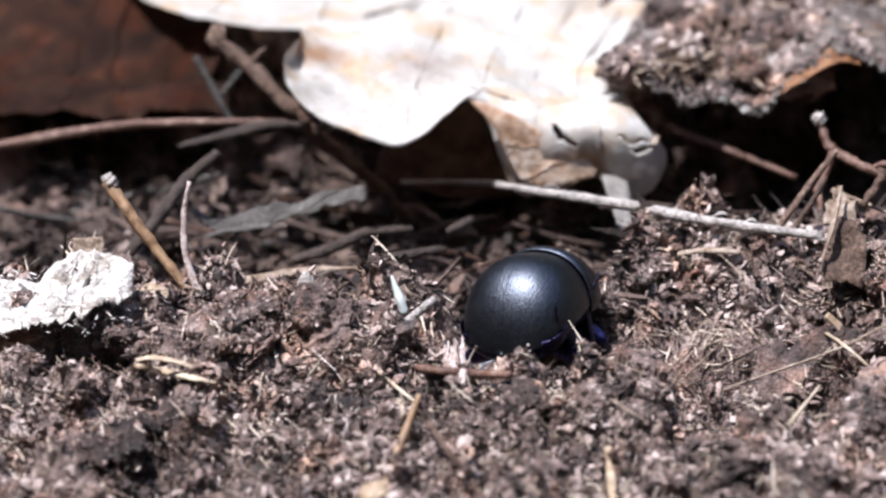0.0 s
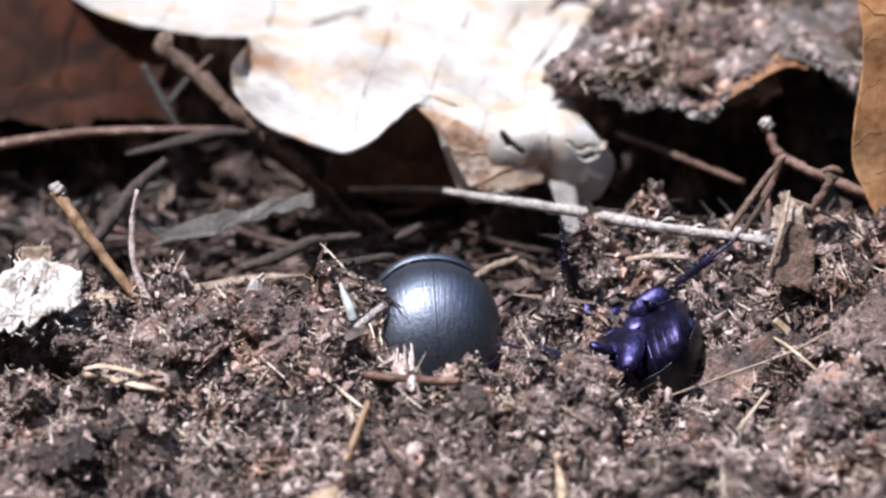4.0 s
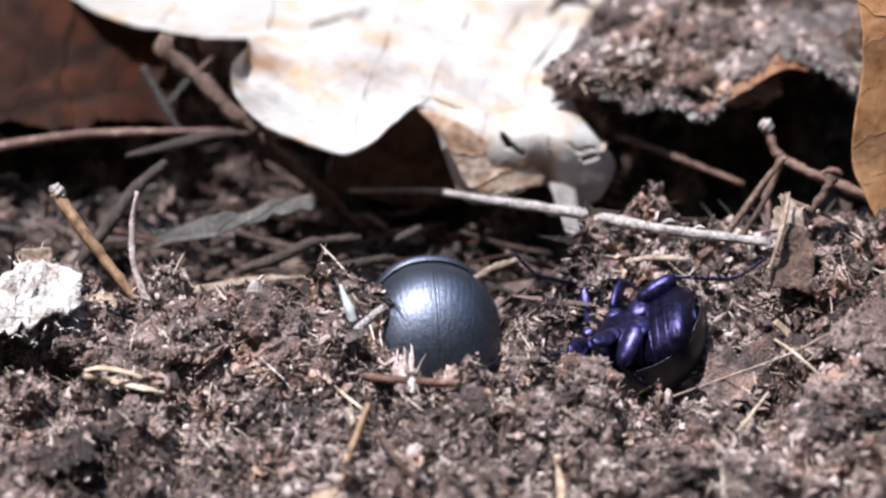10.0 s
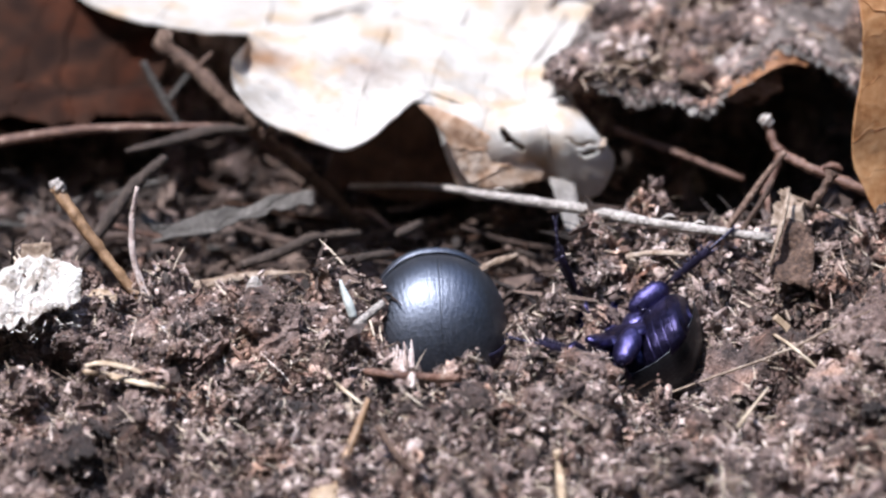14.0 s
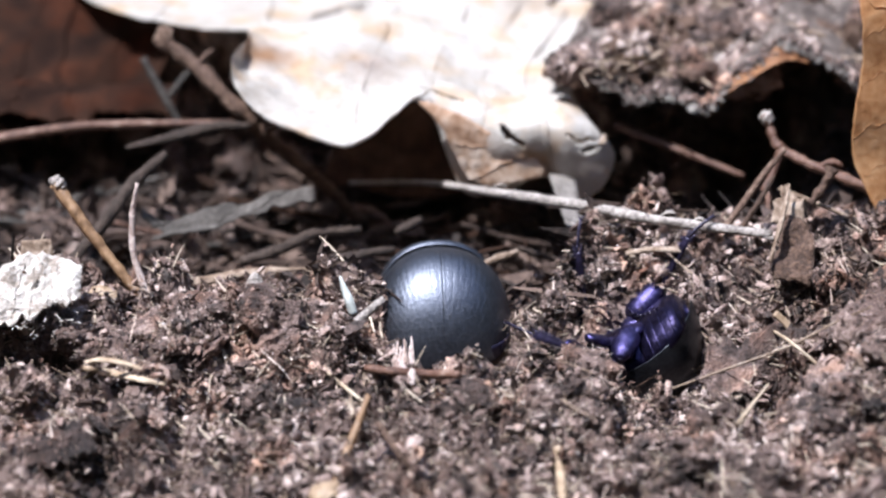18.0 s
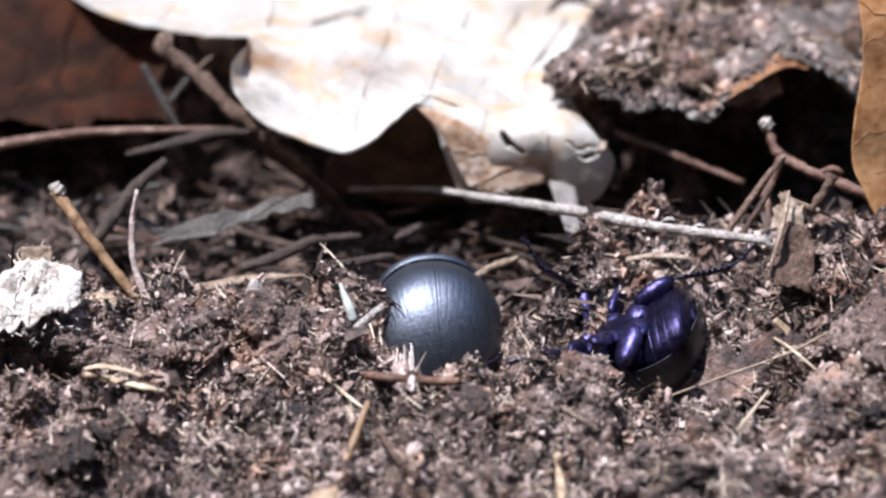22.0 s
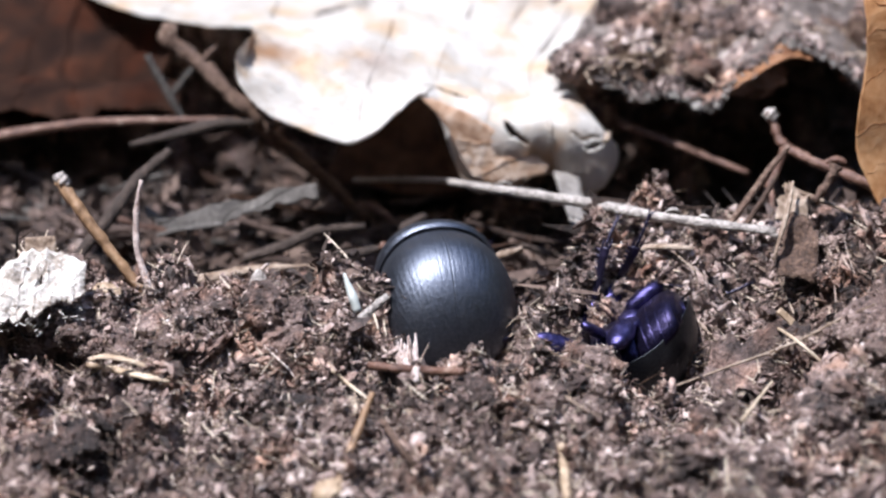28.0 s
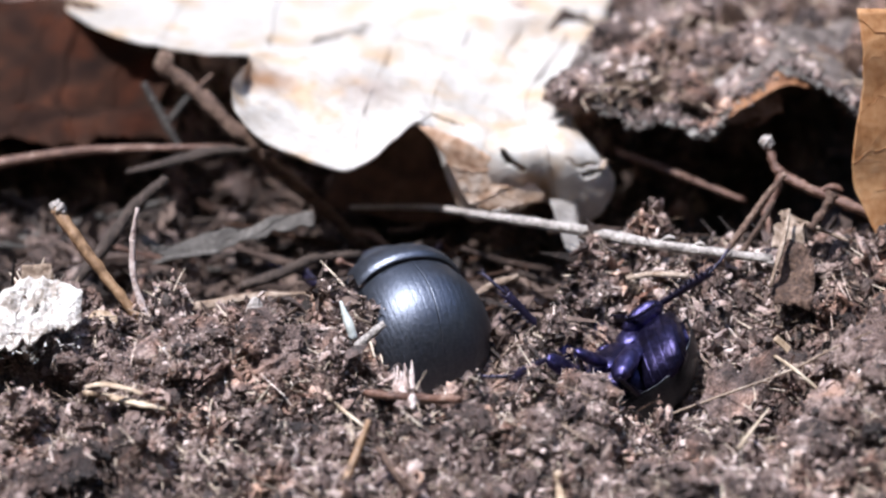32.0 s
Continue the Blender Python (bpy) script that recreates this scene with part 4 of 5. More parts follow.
OAK_FOLD = [(-18.5, 39, 5.3), (-18.1, 40.1, 4.5), (-16.4, 41.4, 3.6), (-13.7, 41.4, 3.3), (-10.5, 41.5, 3), (-7.3, 42, 2.6), (-4.6, 42.5, 2), (-2.1, 43, 1.4), (0.3, 43, 0.7), (2.5, 43, 0.1), (4.7, 43, -0.4), (6.9, 43, -0.6), (8.8, 42, -0.4), (10.4, 41, -0.3), (11.7, 39, 0.17), (12.2, 37, 0.33), (12.5, 35, 0.6)]
OAK_BACK = [(-18.7, 46.0, 2.9), (-17.4, 50.0, 2.1), (-15.3, 53.0, 1.6), (-12.6, 56.0, 1.0), (-9.8, 58.0, 0.7), (-7.0, 60.0, 0.3), (-3.6, 61.0, 0.2), (-0.2, 62.0, 0.1), (3.2, 63.0, -0.1), (6.6, 63.0, 0.2), (10.0, 62.0, 0.5), (12.9, 61.0, 0.5), (15.4, 59.0, 0.7), (16.2, 55.0, 0.8), (14.5, 48.0, 1.0), (11.9, 44.0, 1.2), (11.2, 42.0, 1.0)]
leaf("dry_oak_leaf", "bleached dry oak leaf with wavy lobes, lying over the hollow", None, None, PALE_LEAF, lines=[OAK_UNDER, OAK_RIM, OAK_CREASE, OAK_FOLD, OAK_BACK],
    n=210, m=100, wrinkle=0.42, fine=0.7, seed=3, ragged=0.18, slits=SLITS, ribs=[(0.80, 0.70, 0.3), (0.42, 0.50, 0.14), (0.25, 0.36, 0.14), (0.62, 0.6, 0.13)])
leaf("dry_leaf", "broad bleached leaf lying flat over the litter",
     [(-37.5, 58.0, 2.3), (-33.7, 52.0, 2.8), (-30.1, 49.0, 2.6), (-25.1, 47.0, 2.5), (-19.1, 46.0, 2.5), (-14.8, 54.0, 0.3), (-8.2, 62.0, -1.1), (4.4, 66.0, -1.8), (16.5, 66.0, -2.1)],
     [(-40.1, 90.0, -4.6), (-29.4, 92.0, -4.7), (-17.2, 92.0, -4.7), (1.0, 92.0, -4.7), (19.1, 90.0, -5.9)],
     PALE_LEAF, n=80, m=26, sag=0.8, curl=0.5, wrinkle=0.7, seed=8, veins=0, ribs=[(0.55, 0.5, 0.35), (0.3, 0.36, 0.18), (0.75, 0.68, 0.18)])
ROT_RIM = [(10.8, 36.0, 3.2), (12.7, 34.0, 2.6), (14.8, 33.0, 2.7), (18.0, 31.0, 1.4), (21.2, 31.0, 1.8), (25.1, 30.0, 0.8), (27.0, 31.0, 2.7), (29.7, 32.0, 4.1), (32.2, 34.0, 5.7), (34.6, 34.0, 4.8), (38.5, 34.0, 2.6), (40.2, 34.0, 0.2)]
leaf("rotting_leaf", "dark rotting leaf with a frayed rim, roofing a hollow",
     ROT_RIM,
     [(17.4, 60.0, -0.3), (20.0, 68.0, -1.1), (24.3, 74.0, -2.2), (31.4, 74.0, -2.2), (38.8, 72.0, -2.0), (47.4, 70.0, -3.1)],
     ROT_LEAF, n=90, m=30, sag=1.5, curl=0.2, wrinkle=1.8, fine=0.42, seed=14, veins=0, ragged=0.9, ribs=[(0.5, 0.5, 0.3), (0.3, 0.36, 0.18), (0.7, 0.64, 0.18)])
RIM_RNG = np.random.RandomState(68)
RIM_PLACES = np.repeat(smooth_line(ROT_RIM, 160), 6, axis=0)
RIM_PLACES = RIM_PLACES + np.array((0, 0.7, 0.2)) + RIM_RNG.uniform(-1, 1, RIM_PLACES.shape) * np.array((0.4, 0.9, 0.3))
stuck("rim_crumbs", "pale crumbs and skeleton shreds along the rotting leaf's rim", GREY_LEAF, RIM_PLACES, 700, (0.08, 0.36), 69, level=0, stretch=(1.8, 0.8, 0.6))
stuck("rim_soil", "grey soil crumbs along the rotting leaf's rim", CRUMB, RIM_PLACES + np.array((0, 0.9, 0.2)), 1600, (0.12, 0.5), 70, level=0)
leaf("torn_leaf", "torn orange-brown leaf edge, curled and lit from above",
     [(27.0, 30.5, 2.8), (29.1, 31.0, 4.0), (31.2, 32.0, 4.9), (33.0, 33.0, 5.1), (34.7, 33.5, 4.6)],
     [(27.6, 32.0, 3.6), (29.7, 33.0, 4.5), (32.1, 34.5, 5.9), (33.7, 35.0, 5.2), (35.2, 35.0, 4.4)],
     RUST_LEAF, n=26, m=8, wrinkle=0.2, fine=0.4, seed=5, veins=0, ragged=0.06)
leaf("orange_leaf", "upright orange-brown dry leaf with fine veins",
     [(40.0, 12.0, -1.7), (38.6, 13.0, 0.8), (37.4, 14.0, 3.6), (37.5, 15.0, 7.2), (38.2, 17.0, 10.8), (38.2, 18.0, 14.8), (37.7, 20.0, 17.9)],
     [(46.7, 16.0, -6.3), (46.6, 17.0, -1.0), (46.5, 18.0, 1.9), (46.5, 19.0, 5.5), (46.4, 20.0, 9.6), (46.3, 21.0, 13.6), (46.2, 22.0, 17.1)],
     ORANGE_LEAF, n=40, m=16, wrinkle=0.25, seed=21, veins=0, ragged=0.08, ribs=[(0.95, 0.8, 0.12), (0.2, 0.4, 0.03), (0.4, 0.55, 0.03), (0.6, 0.72, 0.03), (0.78, 0.86, 0.03)])
leaf("brown_leaf", "red-brown leaf standing in the shade, its colour darkened for it",
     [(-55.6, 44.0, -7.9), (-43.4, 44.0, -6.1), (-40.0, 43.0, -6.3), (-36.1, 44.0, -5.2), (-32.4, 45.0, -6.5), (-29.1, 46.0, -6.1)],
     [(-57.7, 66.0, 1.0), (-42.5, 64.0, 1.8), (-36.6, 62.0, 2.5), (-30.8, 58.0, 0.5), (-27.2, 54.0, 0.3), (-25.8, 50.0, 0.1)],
     SHADE_BROWN, n=40, m=20, sag=0.5, wrinkle=1.2, ragged=0.9, seed=31, veins=0, ribs=[(0.5, 0.4, 0.3), (0.2, 0.3, 0.16), (0.75, 0.6, 0.16)])
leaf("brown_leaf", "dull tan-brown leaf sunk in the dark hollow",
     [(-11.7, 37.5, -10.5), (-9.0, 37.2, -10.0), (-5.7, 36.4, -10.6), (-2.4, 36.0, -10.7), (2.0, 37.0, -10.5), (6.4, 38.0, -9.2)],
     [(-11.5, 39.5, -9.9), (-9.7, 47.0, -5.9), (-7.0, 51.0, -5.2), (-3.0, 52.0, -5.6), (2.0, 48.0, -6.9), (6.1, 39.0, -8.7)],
     SHADE_TAN, n=40, m=16, sag=0.4, wrinkle=0.9, seed=33, veins=0, ribs=[(0.5, 0.5, 0.3), (0.25, 0.35, 0.16), (0.75, 0.65, 0.16)])
leaf("leaf_shred", "dry grey-tan leaf strip hanging off the oak leaf",
     [(10.2, 28.0, -4.5), (11.0, 22.0, -5.0), (11.7, 16.5, -5.3), (12.3, 12.0, -5.9)],
     [(12.6, 29.0, -5.0), (13.0, 23.0, -5.4), (13.5, 17.5, -5.8), (14.0, 13.0, -5.7)],
     GREY_LEAF, n=20, m=6, wrinkle=0.12, seed=41, veins=2, ragged=0.1)
leaf("leaf_scrap", "crumpled brown leaf scrap standing in the soil",
     [(29.4, 2.5, -3.4), (29.8, 4.5, -2.0), (30.3, 6.5, -0.7), (31.0, 8.0, 0.1)],
     [(33.0, 2.4, -3.9), (33.4, 4.4, -2.0), (33.4, 6.2, -0.9), (33.0, 7.8, 0.0)],
     TWIG, n=34, m=18, wrinkle=1.3, seed=43, fine=0.28, veins=2, ragged=0.5)
leaf("leaf_scrap", "brown leaf scrap half buried in the bank",
     [(30.2, 4.0, -5.2), (32.3, 5.5, -4.2), (34.9, 6.5, -3.8), (37.0, 6.5, -5.2)],
     [(31.5, 8.5, -3.9), (33.6, 9.5, -3.2), (36.2, 9.5, -3.2), (37.8, 9.5, -4.4)],
     DRY_TAN, n=24, m=14, wrinkle=0.7, seed=44, fine=0.35, veins=2)
leaf("leaf_scrap", "dull brown leaf piece lying in the dug soil",
     [(22.4, -6.5, -9.0), (25.1, -8.5, -9.6), (28.0, -8.5, -9.1), (31.8, -6.5, -7.3)],
     [(24.4, -1.5, -7.6), (26.4, -1.0, -7.2), (28.9, -1.5, -7.0), (32.4, -2.5, -6.0)],
     CLOD, n=30, m=18, wrinkle=1.3, seed=45, fine=0.22, ragged=0.7, veins=2)
leaf("white_leaf_scrap", "crumpled white papery leaf scrap on the bank", None, None,
     surface("white_papery_leaf", [(0.14, 0.11, 0.085), (0.32, 0.27, 0.23), (0.54, 0.495, 0.455), (0.76, 0.73, 0.7)], 0.7, grain=2200, coarse=420, bump=0.0008, positions=[0.3, 0.42, 0.53, 0.7]),
     lines=[[(-45.5, -4.5, -6.2), (-39.9, -4.2, -4.7), (-37.9, -4.0, -4.3), (-35.9, -4.0, -3.9), (-33.9, -3.6, -3.3), (-31.9, -3.0, -2.6)],
            [(-45.5, -1.5, -4.0), (-40.1, -1.5, -3.0), (-38.1, -1.5, -2.1), (-36.0, -1.5, -1.9), (-34.0, -1.5, -1.9), (-31.9, -1.3, -1.9)],
            [(-45.5, 0.8, -3.2), (-40.3, 0.8, -2.4), (-38.5, 0.8, -1.3), (-37.0, 0.8, -0.5), (-35.4, 0.8, -0.2), (-33.9, 0.7, -0.8), (-31.8, -0.6, -1.2)]],
     n=60, m=26, wrinkle=0.75, fine=0.28, ragged=0.5, seed=51, slits=[(0.62, 0.55, 0.05, 0.02, 1.2), (0.72, 0.3, 0.04, 0.02, 0.4), (0.5, 0.8, 0.03, 0.025, 0.9), (0.8, 0.75, 0.05, 0.015, -0.5)],
     ribs=[(0.55, 0.6, 0.13), (0.72, 0.66, 0.1), (0.85, 0.78, 0.09), (0.4, 0.5, 0.1)])
fibres("white_fluff", "fluffy white fibres over the papery scrap", FLUFF, 240, (0.25, 0.8), (0.025, 0.07), (-44, -32, -5, 0.5), 63, rise=0.9,
       over=lambda x, y: -5.4 + 0.72 * (y + 5) + 0.7 * lattice(x, y, 2.2, 5) - 0.35 * np.clip(x + 34, 0, 9))
leaf("leaf_scrap", "small brown leaf tip above the white scrap",
     [(-37.4, 0.8, -0.9), (-36.4, 0.8, -0.7), (-35.4, 0.8, -0.7), (-34.3, 0.8, -0.9)],
     [(-37.3, 1.6, 0.8), (-36.4, 1.6, 0.8), (-35.4, 1.6, 0.9), (-34.7, 1.6, 0.9)],
     DRY_TAN, n=16, m=8, wrinkle=0.12, seed=52, veins=0, ragged=0.2)
for label, front, back, grow in (
        ("arched rust-brown leaf fragment on the soil", [(17.2, 8.0, -6.9), (18.1, 8.0, -5.3), (19.6, 8.0, -4.8), (21.2, 8.0, -5.7)], [(17.5, 10.5, -6.2), (18.5, 10.5, -5.2), (19.7, 10.5, -5.0), (21.0, 10.5, -5.4)], 53),
        ("crumpled dark red leaf fragment on the soil", [(21.4, 7.3, -6.9), (22.7, 7.3, -6.2), (24.0, 7.3, -6.1), (25.3, 7.3, -7.0)], [(21.4, 9.3, -6.1), (22.8, 9.3, -5.6), (24.1, 9.3, -5.5), (25.4, 9.3, -6.2)], 54)):
    scrap = leaf("leaf_fragment", label, front, back, RED_STEM, n=26, m=12, wrinkle=0.55, fine=0.3, seed=grow, veins=0, ragged=0.35)
    edge = [(x, y + 0.1, z + 0.22) for x, y, z in back]
    rim = [(x, y - 0.6, z + 0.1) for x, y, z in back]
    v, f, _ = sheet(rim, edge, n=26, m=6, wrinkle=0.4, fine=0.3, seed=grow + 4, veins=0, ragged=0.4)
    part("torn_edge", mesh_of("torn_edge", v - np.array(scrap.location), f, STRAW), scrap, "pale crumpled torn edge")

leaf("leaf_flap", "tan torn flap curling under the oak leaf's wave",
     [(-2.2, 29.5, 2.3), (0.1, 29.0, -0.2), (2.2, 28.6, -4.7), (4.9, 28.4, -5.8), (9.4, 28.4, -5.0)], [(-0.5, 30.0, 1.8), (2.7, 29.6, 0.4), (5.4, 29.2, -1.5), (7.5, 28.8, -2.9), (9.8, 28.6, -4.1)],
     TAN_LEAF, n=40, m=14, wrinkle=0.25, fine=0.35, seed=91, veins=3, ragged=0.15, ribs=[(0.55, 0.75, 0.09), (0.3, 0.5, 0.07)])
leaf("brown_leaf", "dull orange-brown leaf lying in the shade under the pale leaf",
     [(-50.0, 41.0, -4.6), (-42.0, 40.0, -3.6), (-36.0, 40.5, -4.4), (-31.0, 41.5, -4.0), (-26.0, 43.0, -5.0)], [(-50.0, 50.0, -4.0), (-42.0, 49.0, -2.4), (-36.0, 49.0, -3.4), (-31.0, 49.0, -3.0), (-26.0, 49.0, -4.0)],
     SHADE_BROWN, n=40, m=16, sag=0.8, wrinkle=1.1, ragged=0.8, seed=36, veins=0, ribs=[(0.5, 0.45, 0.25), (0.25, 0.3, 0.13)])

# ---- stalks, twigs and straws ----
def branched(name, label, category, pieces, material):
    """A twig in parts: its stem first, then side shoots and knobs."""
    base = np.array(pieces[0][1][0]) * MM
    ob = thing(name, None, label, category)
    ob.location = base
    for k, (what, points, radii, rough, *own) in enumerate(pieces):
        v, f = tube(points, radii, n=40 if k == 0 else 12, rough=rough, seed=80 + k + len(pieces[0][1]))
        part(what, mesh_of(what, v - base, f, own[0] if own else material), ob)
    return ob


branched("stalk", "amber dry stalk with a pale broken tip leaning on the bank", "stalk", [
    ("stem", [(-34.6, 7.0, 3.9), (-32.0, 5.0, 0.8), (-29.3, 3.5, -2.4), (-26.4, 2.0, -5.6)], [0.6, 0.54, 0.5, 0.46], 0.1),
    ("frayed_tip", [(-35.1, 7.2, 4.1), (-34.4, 6.9, 4.0), (-33.8, 6.6, 3.6)], [0.35, 0.62, 0.45], 0.25, GREY)], AMBER)
stalk("stalk", "thin curved reddish stalk on the bank", "stalk", [(-27.1, 5.0, 4.8), (-27.6, 4.5, 1.9), (-27.5, 3.5, -1.6), (-26.3, 2.0, -4.9)], [0.2, 0.26, 0.3, 0.3], PINK_WOOD, rough=0.2, seed=4)
branched("twig", "knobbly brown twig slanting down into the hollow", "twig", [
    ("stem", [(-26.6, 38.0, 5.0), (-23.4, 36.0, 3.0), (-19.0, 33.0, -0.4), (-17.2, 33.5, -2.6), (-12.0, 33.5, -7.4), (-7.7, 33.5, -12.0)], [0.85, 0.72, 0.7, 0.65, 0.6, 0.5], 0.26),
    ("knob", [(-27.2, 38.0, 4.6), (-26.4, 38.0, 5.5), (-25.7, 38.0, 5.6)], [0.6, 0.95, 0.6], 0.2),
    ("side_shoot", [(-23.4, 36.0, 3.0), (-22.5, 36.5, 4.1), (-21.9, 37.0, 4.5)], [0.35, 0.3, 0.2], 0.12),
    ("side_shoot", [(-16.9, 32.0, -1.9), (-15.3, 32.5, -1.2), (-13.9, 33.0, -1.3)], [0.35, 0.3, 0.2], 0.12),
    ("side_shoot", [(-12.6, 33.5, -6.8), (-13.2, 33.0, -8.0), (-13.0, 32.5, -9.0)], [0.3, 0.25, 0.18], 0.12)], TWIG)
stalk("twig", "reddish brown stem across the shaded hollow", "twig", [(-51.1, 34.0, -5.2), (-37.5, 34.0, -2.6), (-30.4, 34.0, -2.0), (-19.6, 33.0, -1.4)], [0.5, 0.5, 0.42, 0.3], DULL_STEM, seed=6)
stalk("twig", "flat brown stem in the shade", "twig", [(-30.0, 31.0, -3.1), (-26.0, 31.0, -2.1), (-21.6, 31.0, -0.9), (-18.2, 31.0, -0.8)], [0.3, 0.7, 0.75, 0.3], SHADE_BROWN_TWIG, seed=7, flat=0.6)
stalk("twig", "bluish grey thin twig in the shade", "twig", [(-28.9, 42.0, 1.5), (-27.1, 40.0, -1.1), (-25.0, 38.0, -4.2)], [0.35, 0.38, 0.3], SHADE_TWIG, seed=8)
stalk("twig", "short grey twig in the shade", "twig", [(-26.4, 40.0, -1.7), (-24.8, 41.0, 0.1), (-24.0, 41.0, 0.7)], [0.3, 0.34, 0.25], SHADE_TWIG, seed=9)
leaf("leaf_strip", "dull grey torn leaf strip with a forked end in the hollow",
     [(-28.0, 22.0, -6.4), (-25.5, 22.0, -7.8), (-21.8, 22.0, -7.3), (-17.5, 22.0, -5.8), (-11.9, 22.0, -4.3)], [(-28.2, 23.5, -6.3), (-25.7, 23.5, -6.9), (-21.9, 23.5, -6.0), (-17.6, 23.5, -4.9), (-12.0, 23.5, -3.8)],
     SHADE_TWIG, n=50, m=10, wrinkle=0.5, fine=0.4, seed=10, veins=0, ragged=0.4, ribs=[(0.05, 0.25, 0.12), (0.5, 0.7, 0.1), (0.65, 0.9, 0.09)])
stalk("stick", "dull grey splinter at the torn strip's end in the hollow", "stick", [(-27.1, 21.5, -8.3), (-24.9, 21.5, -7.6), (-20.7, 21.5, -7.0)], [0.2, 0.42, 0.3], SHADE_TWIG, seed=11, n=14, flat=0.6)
branched("stem", "long pale weathered stem spanning the soil, bark peeling in shreds", "stem", [
    ("stalk", [(-8.9, 36.0, -9.0), (-1.3, 32.0, -7.2), (4.6, 24.0, -4.6), (11.2, 17.0, -2.5), (20.4, 11.5, -1.9), (29.8, 8.0, -1.6)], [0.2, 0.24, 0.42, 0.52, 0.5, 0.4], 0.11),
    ("bark_shred", [(4.3, 22.0, -3.3), (5.4, 21.6, -2.8), (6.2, 21.2, -2.8)], [0.05, 0.14, 0.04], 0.1),
    ("bark_shred", [(19.7, 11.8, -1.6), (20.7, 11.6, -1.0), (21.3, 11.4, -1.1)], [0.05, 0.18, 0.05], 0.2),
    ("bark_shred", [(22.5, 10.6, -1.6), (23.4, 10.4, -1.1), (23.9, 10.2, -1.2)], [0.05, 0.16, 0.05], 0.2),
    ("split_end", [(28.4, 8.5, -1.7), (30.0, 7.6, -1.9), (31.0, 7.0, -2.4)], [0.3, 0.2, 0.06], 0.15)], GREY)
stalk("stick", "brown stick leaning in the hollow", "stick", [(-35.1, 14.0, -8.5), (-31.6, 18.0, -5.4), (-28.7, 23.0, -3.1), (-25.9, 26.0, -1.6)], [0.5, 0.62, 0.6, 0.45], SHADE_BROWN_TWIG, seed=13)
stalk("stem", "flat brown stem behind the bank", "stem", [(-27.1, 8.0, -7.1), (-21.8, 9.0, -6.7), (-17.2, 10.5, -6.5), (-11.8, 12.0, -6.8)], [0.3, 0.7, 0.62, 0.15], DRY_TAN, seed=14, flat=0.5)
stalk("stem", "bent dark stem deep in the hollow", "stem", [(-18.6, 18.0, -9.0), (-15.0, 20.0, -8.6), (-11.9, 22.0, -8.0), (-7.6, 23.0, -8.0)], [0.45, 0.55, 0.5, 0.35], SHADE_BROWN_TWIG, seed=15)
stalk("stem", "dark stem deep in the hollow", "stem", [(-11.7, 16.0, -9.1), (-7.6, 18.0, -8.3), (-4.4, 19.0, -8.2)], [0.4, 0.45, 0.3], SHADE_BROWN_TWIG, seed=16)
stalk("shoot", "small pale blue-white plant shoot", "shoot", [(-9.0, 0.0, -2.0), (-8.6, -0.4, -3.1), (-8.2, -0.8, -4.0), (-7.8, -1.2, -5.2)], [0.1, 0.32, 0.42, 0.4], SHOOT, n=12, rough=0.03, seed=17)
stalk("twig", "short pale grey twig stub beside the beetle", "twig", [(-5.1, -3.0, -2.8), (-6.7, -4.0, -3.8), (-8.6, -5.5, -5.0), (-10.1, -6.5, -6.0)], [0.36, 0.4, 0.36, 0.3], GREY, seed=18)
stalk("needle", "orange-brown dry needle lying on the soil", "needle", [(-6.6, -11.8, -5.2), (-4.1, -13.4, -4.8), (-1.2, -12.6, -5.4), (1.5, -15.4, -4.1)], [0.34, 0.42, 0.42, 0.36], DULL_STEM, seed=19)
stalk("straw", "pale tan straw lying on the bank", "straw", [(-30.7, -12.5, -4.9), (-28.8, -9.9, -6.6), (-26.1, -12.8, -5.8), (-23.9, -13.0, -6.2)], [0.5, 0.55, 0.46, 0.2], STRAW, seed=20, flat=0.5)
stalk("straw", "split pale straw blade lying on the bank", "straw", [(-30.9, -11.9, -4.6), (-29.4, -11.6, -4.5), (-27.0, -11.8, -4.9), (-24.6, -12.0, -6.0)], [0.25, 0.42, 0.36, 0.12], STRAW, seed=38, flat=0.4)
leaf("paper_flake", "frayed white leaf flake on the crest of the bank", [(-17.8, -2.0, -3.6), (-17.0, -1.9, -2.7), (-16.0, -2.0, -2.6), (-15.3, -2.0, -3.4)], [(-17.5, -1.4, -2.8), (-17.0, -1.2, -1.7), (-16.0, -1.2, -1.4), (-15.5, -1.4, -2.6)],
     GREY, n=16, m=8, wrinkle=0.6, fine=0.25, seed=61, veins=0, ragged=0.4)
leaf("paper_flake", "small pale leaf flake lying on the bank", [(-15.2, -0.4, -4.6), (-14.2, -0.6, -4.4), (-12.9, -0.4, -5.0)], [(-15.0, 0.8, -4.4), (-14.1, 0.8, -4.0), (-12.9, 0.8, -4.9)],
     GREY, n=14, m=8, wrinkle=0.3, fine=0.3, seed=62, veins=0, ragged=0.3)
leaf("leaf_scrap", "pale tan leaf crumb beside the white scrap", [(-31.8, -0.6, -3.9), (-30.4, -0.6, -3.6), (-28.8, -0.6, -4.0)], [(-31.7, 0.6, -3.4), (-30.4, 0.6, -2.8), (-28.9, 0.6, -3.3)],
     STRAW, n=18, m=8, wrinkle=0.5, fine=0.25, seed=64, veins=0, ragged=0.4)
stalk("stalk", "tan dry stalk sticking up out of the soil", "stalk", [(-6.2, -20.0, -3.7), (-7.1, -21.5, -5.8), (-8.3, -24.0, -8.0), (-9.2, -27.3, -9.7)], [0.22, 0.36, 0.38, 0.34], AMBER, seed=21)
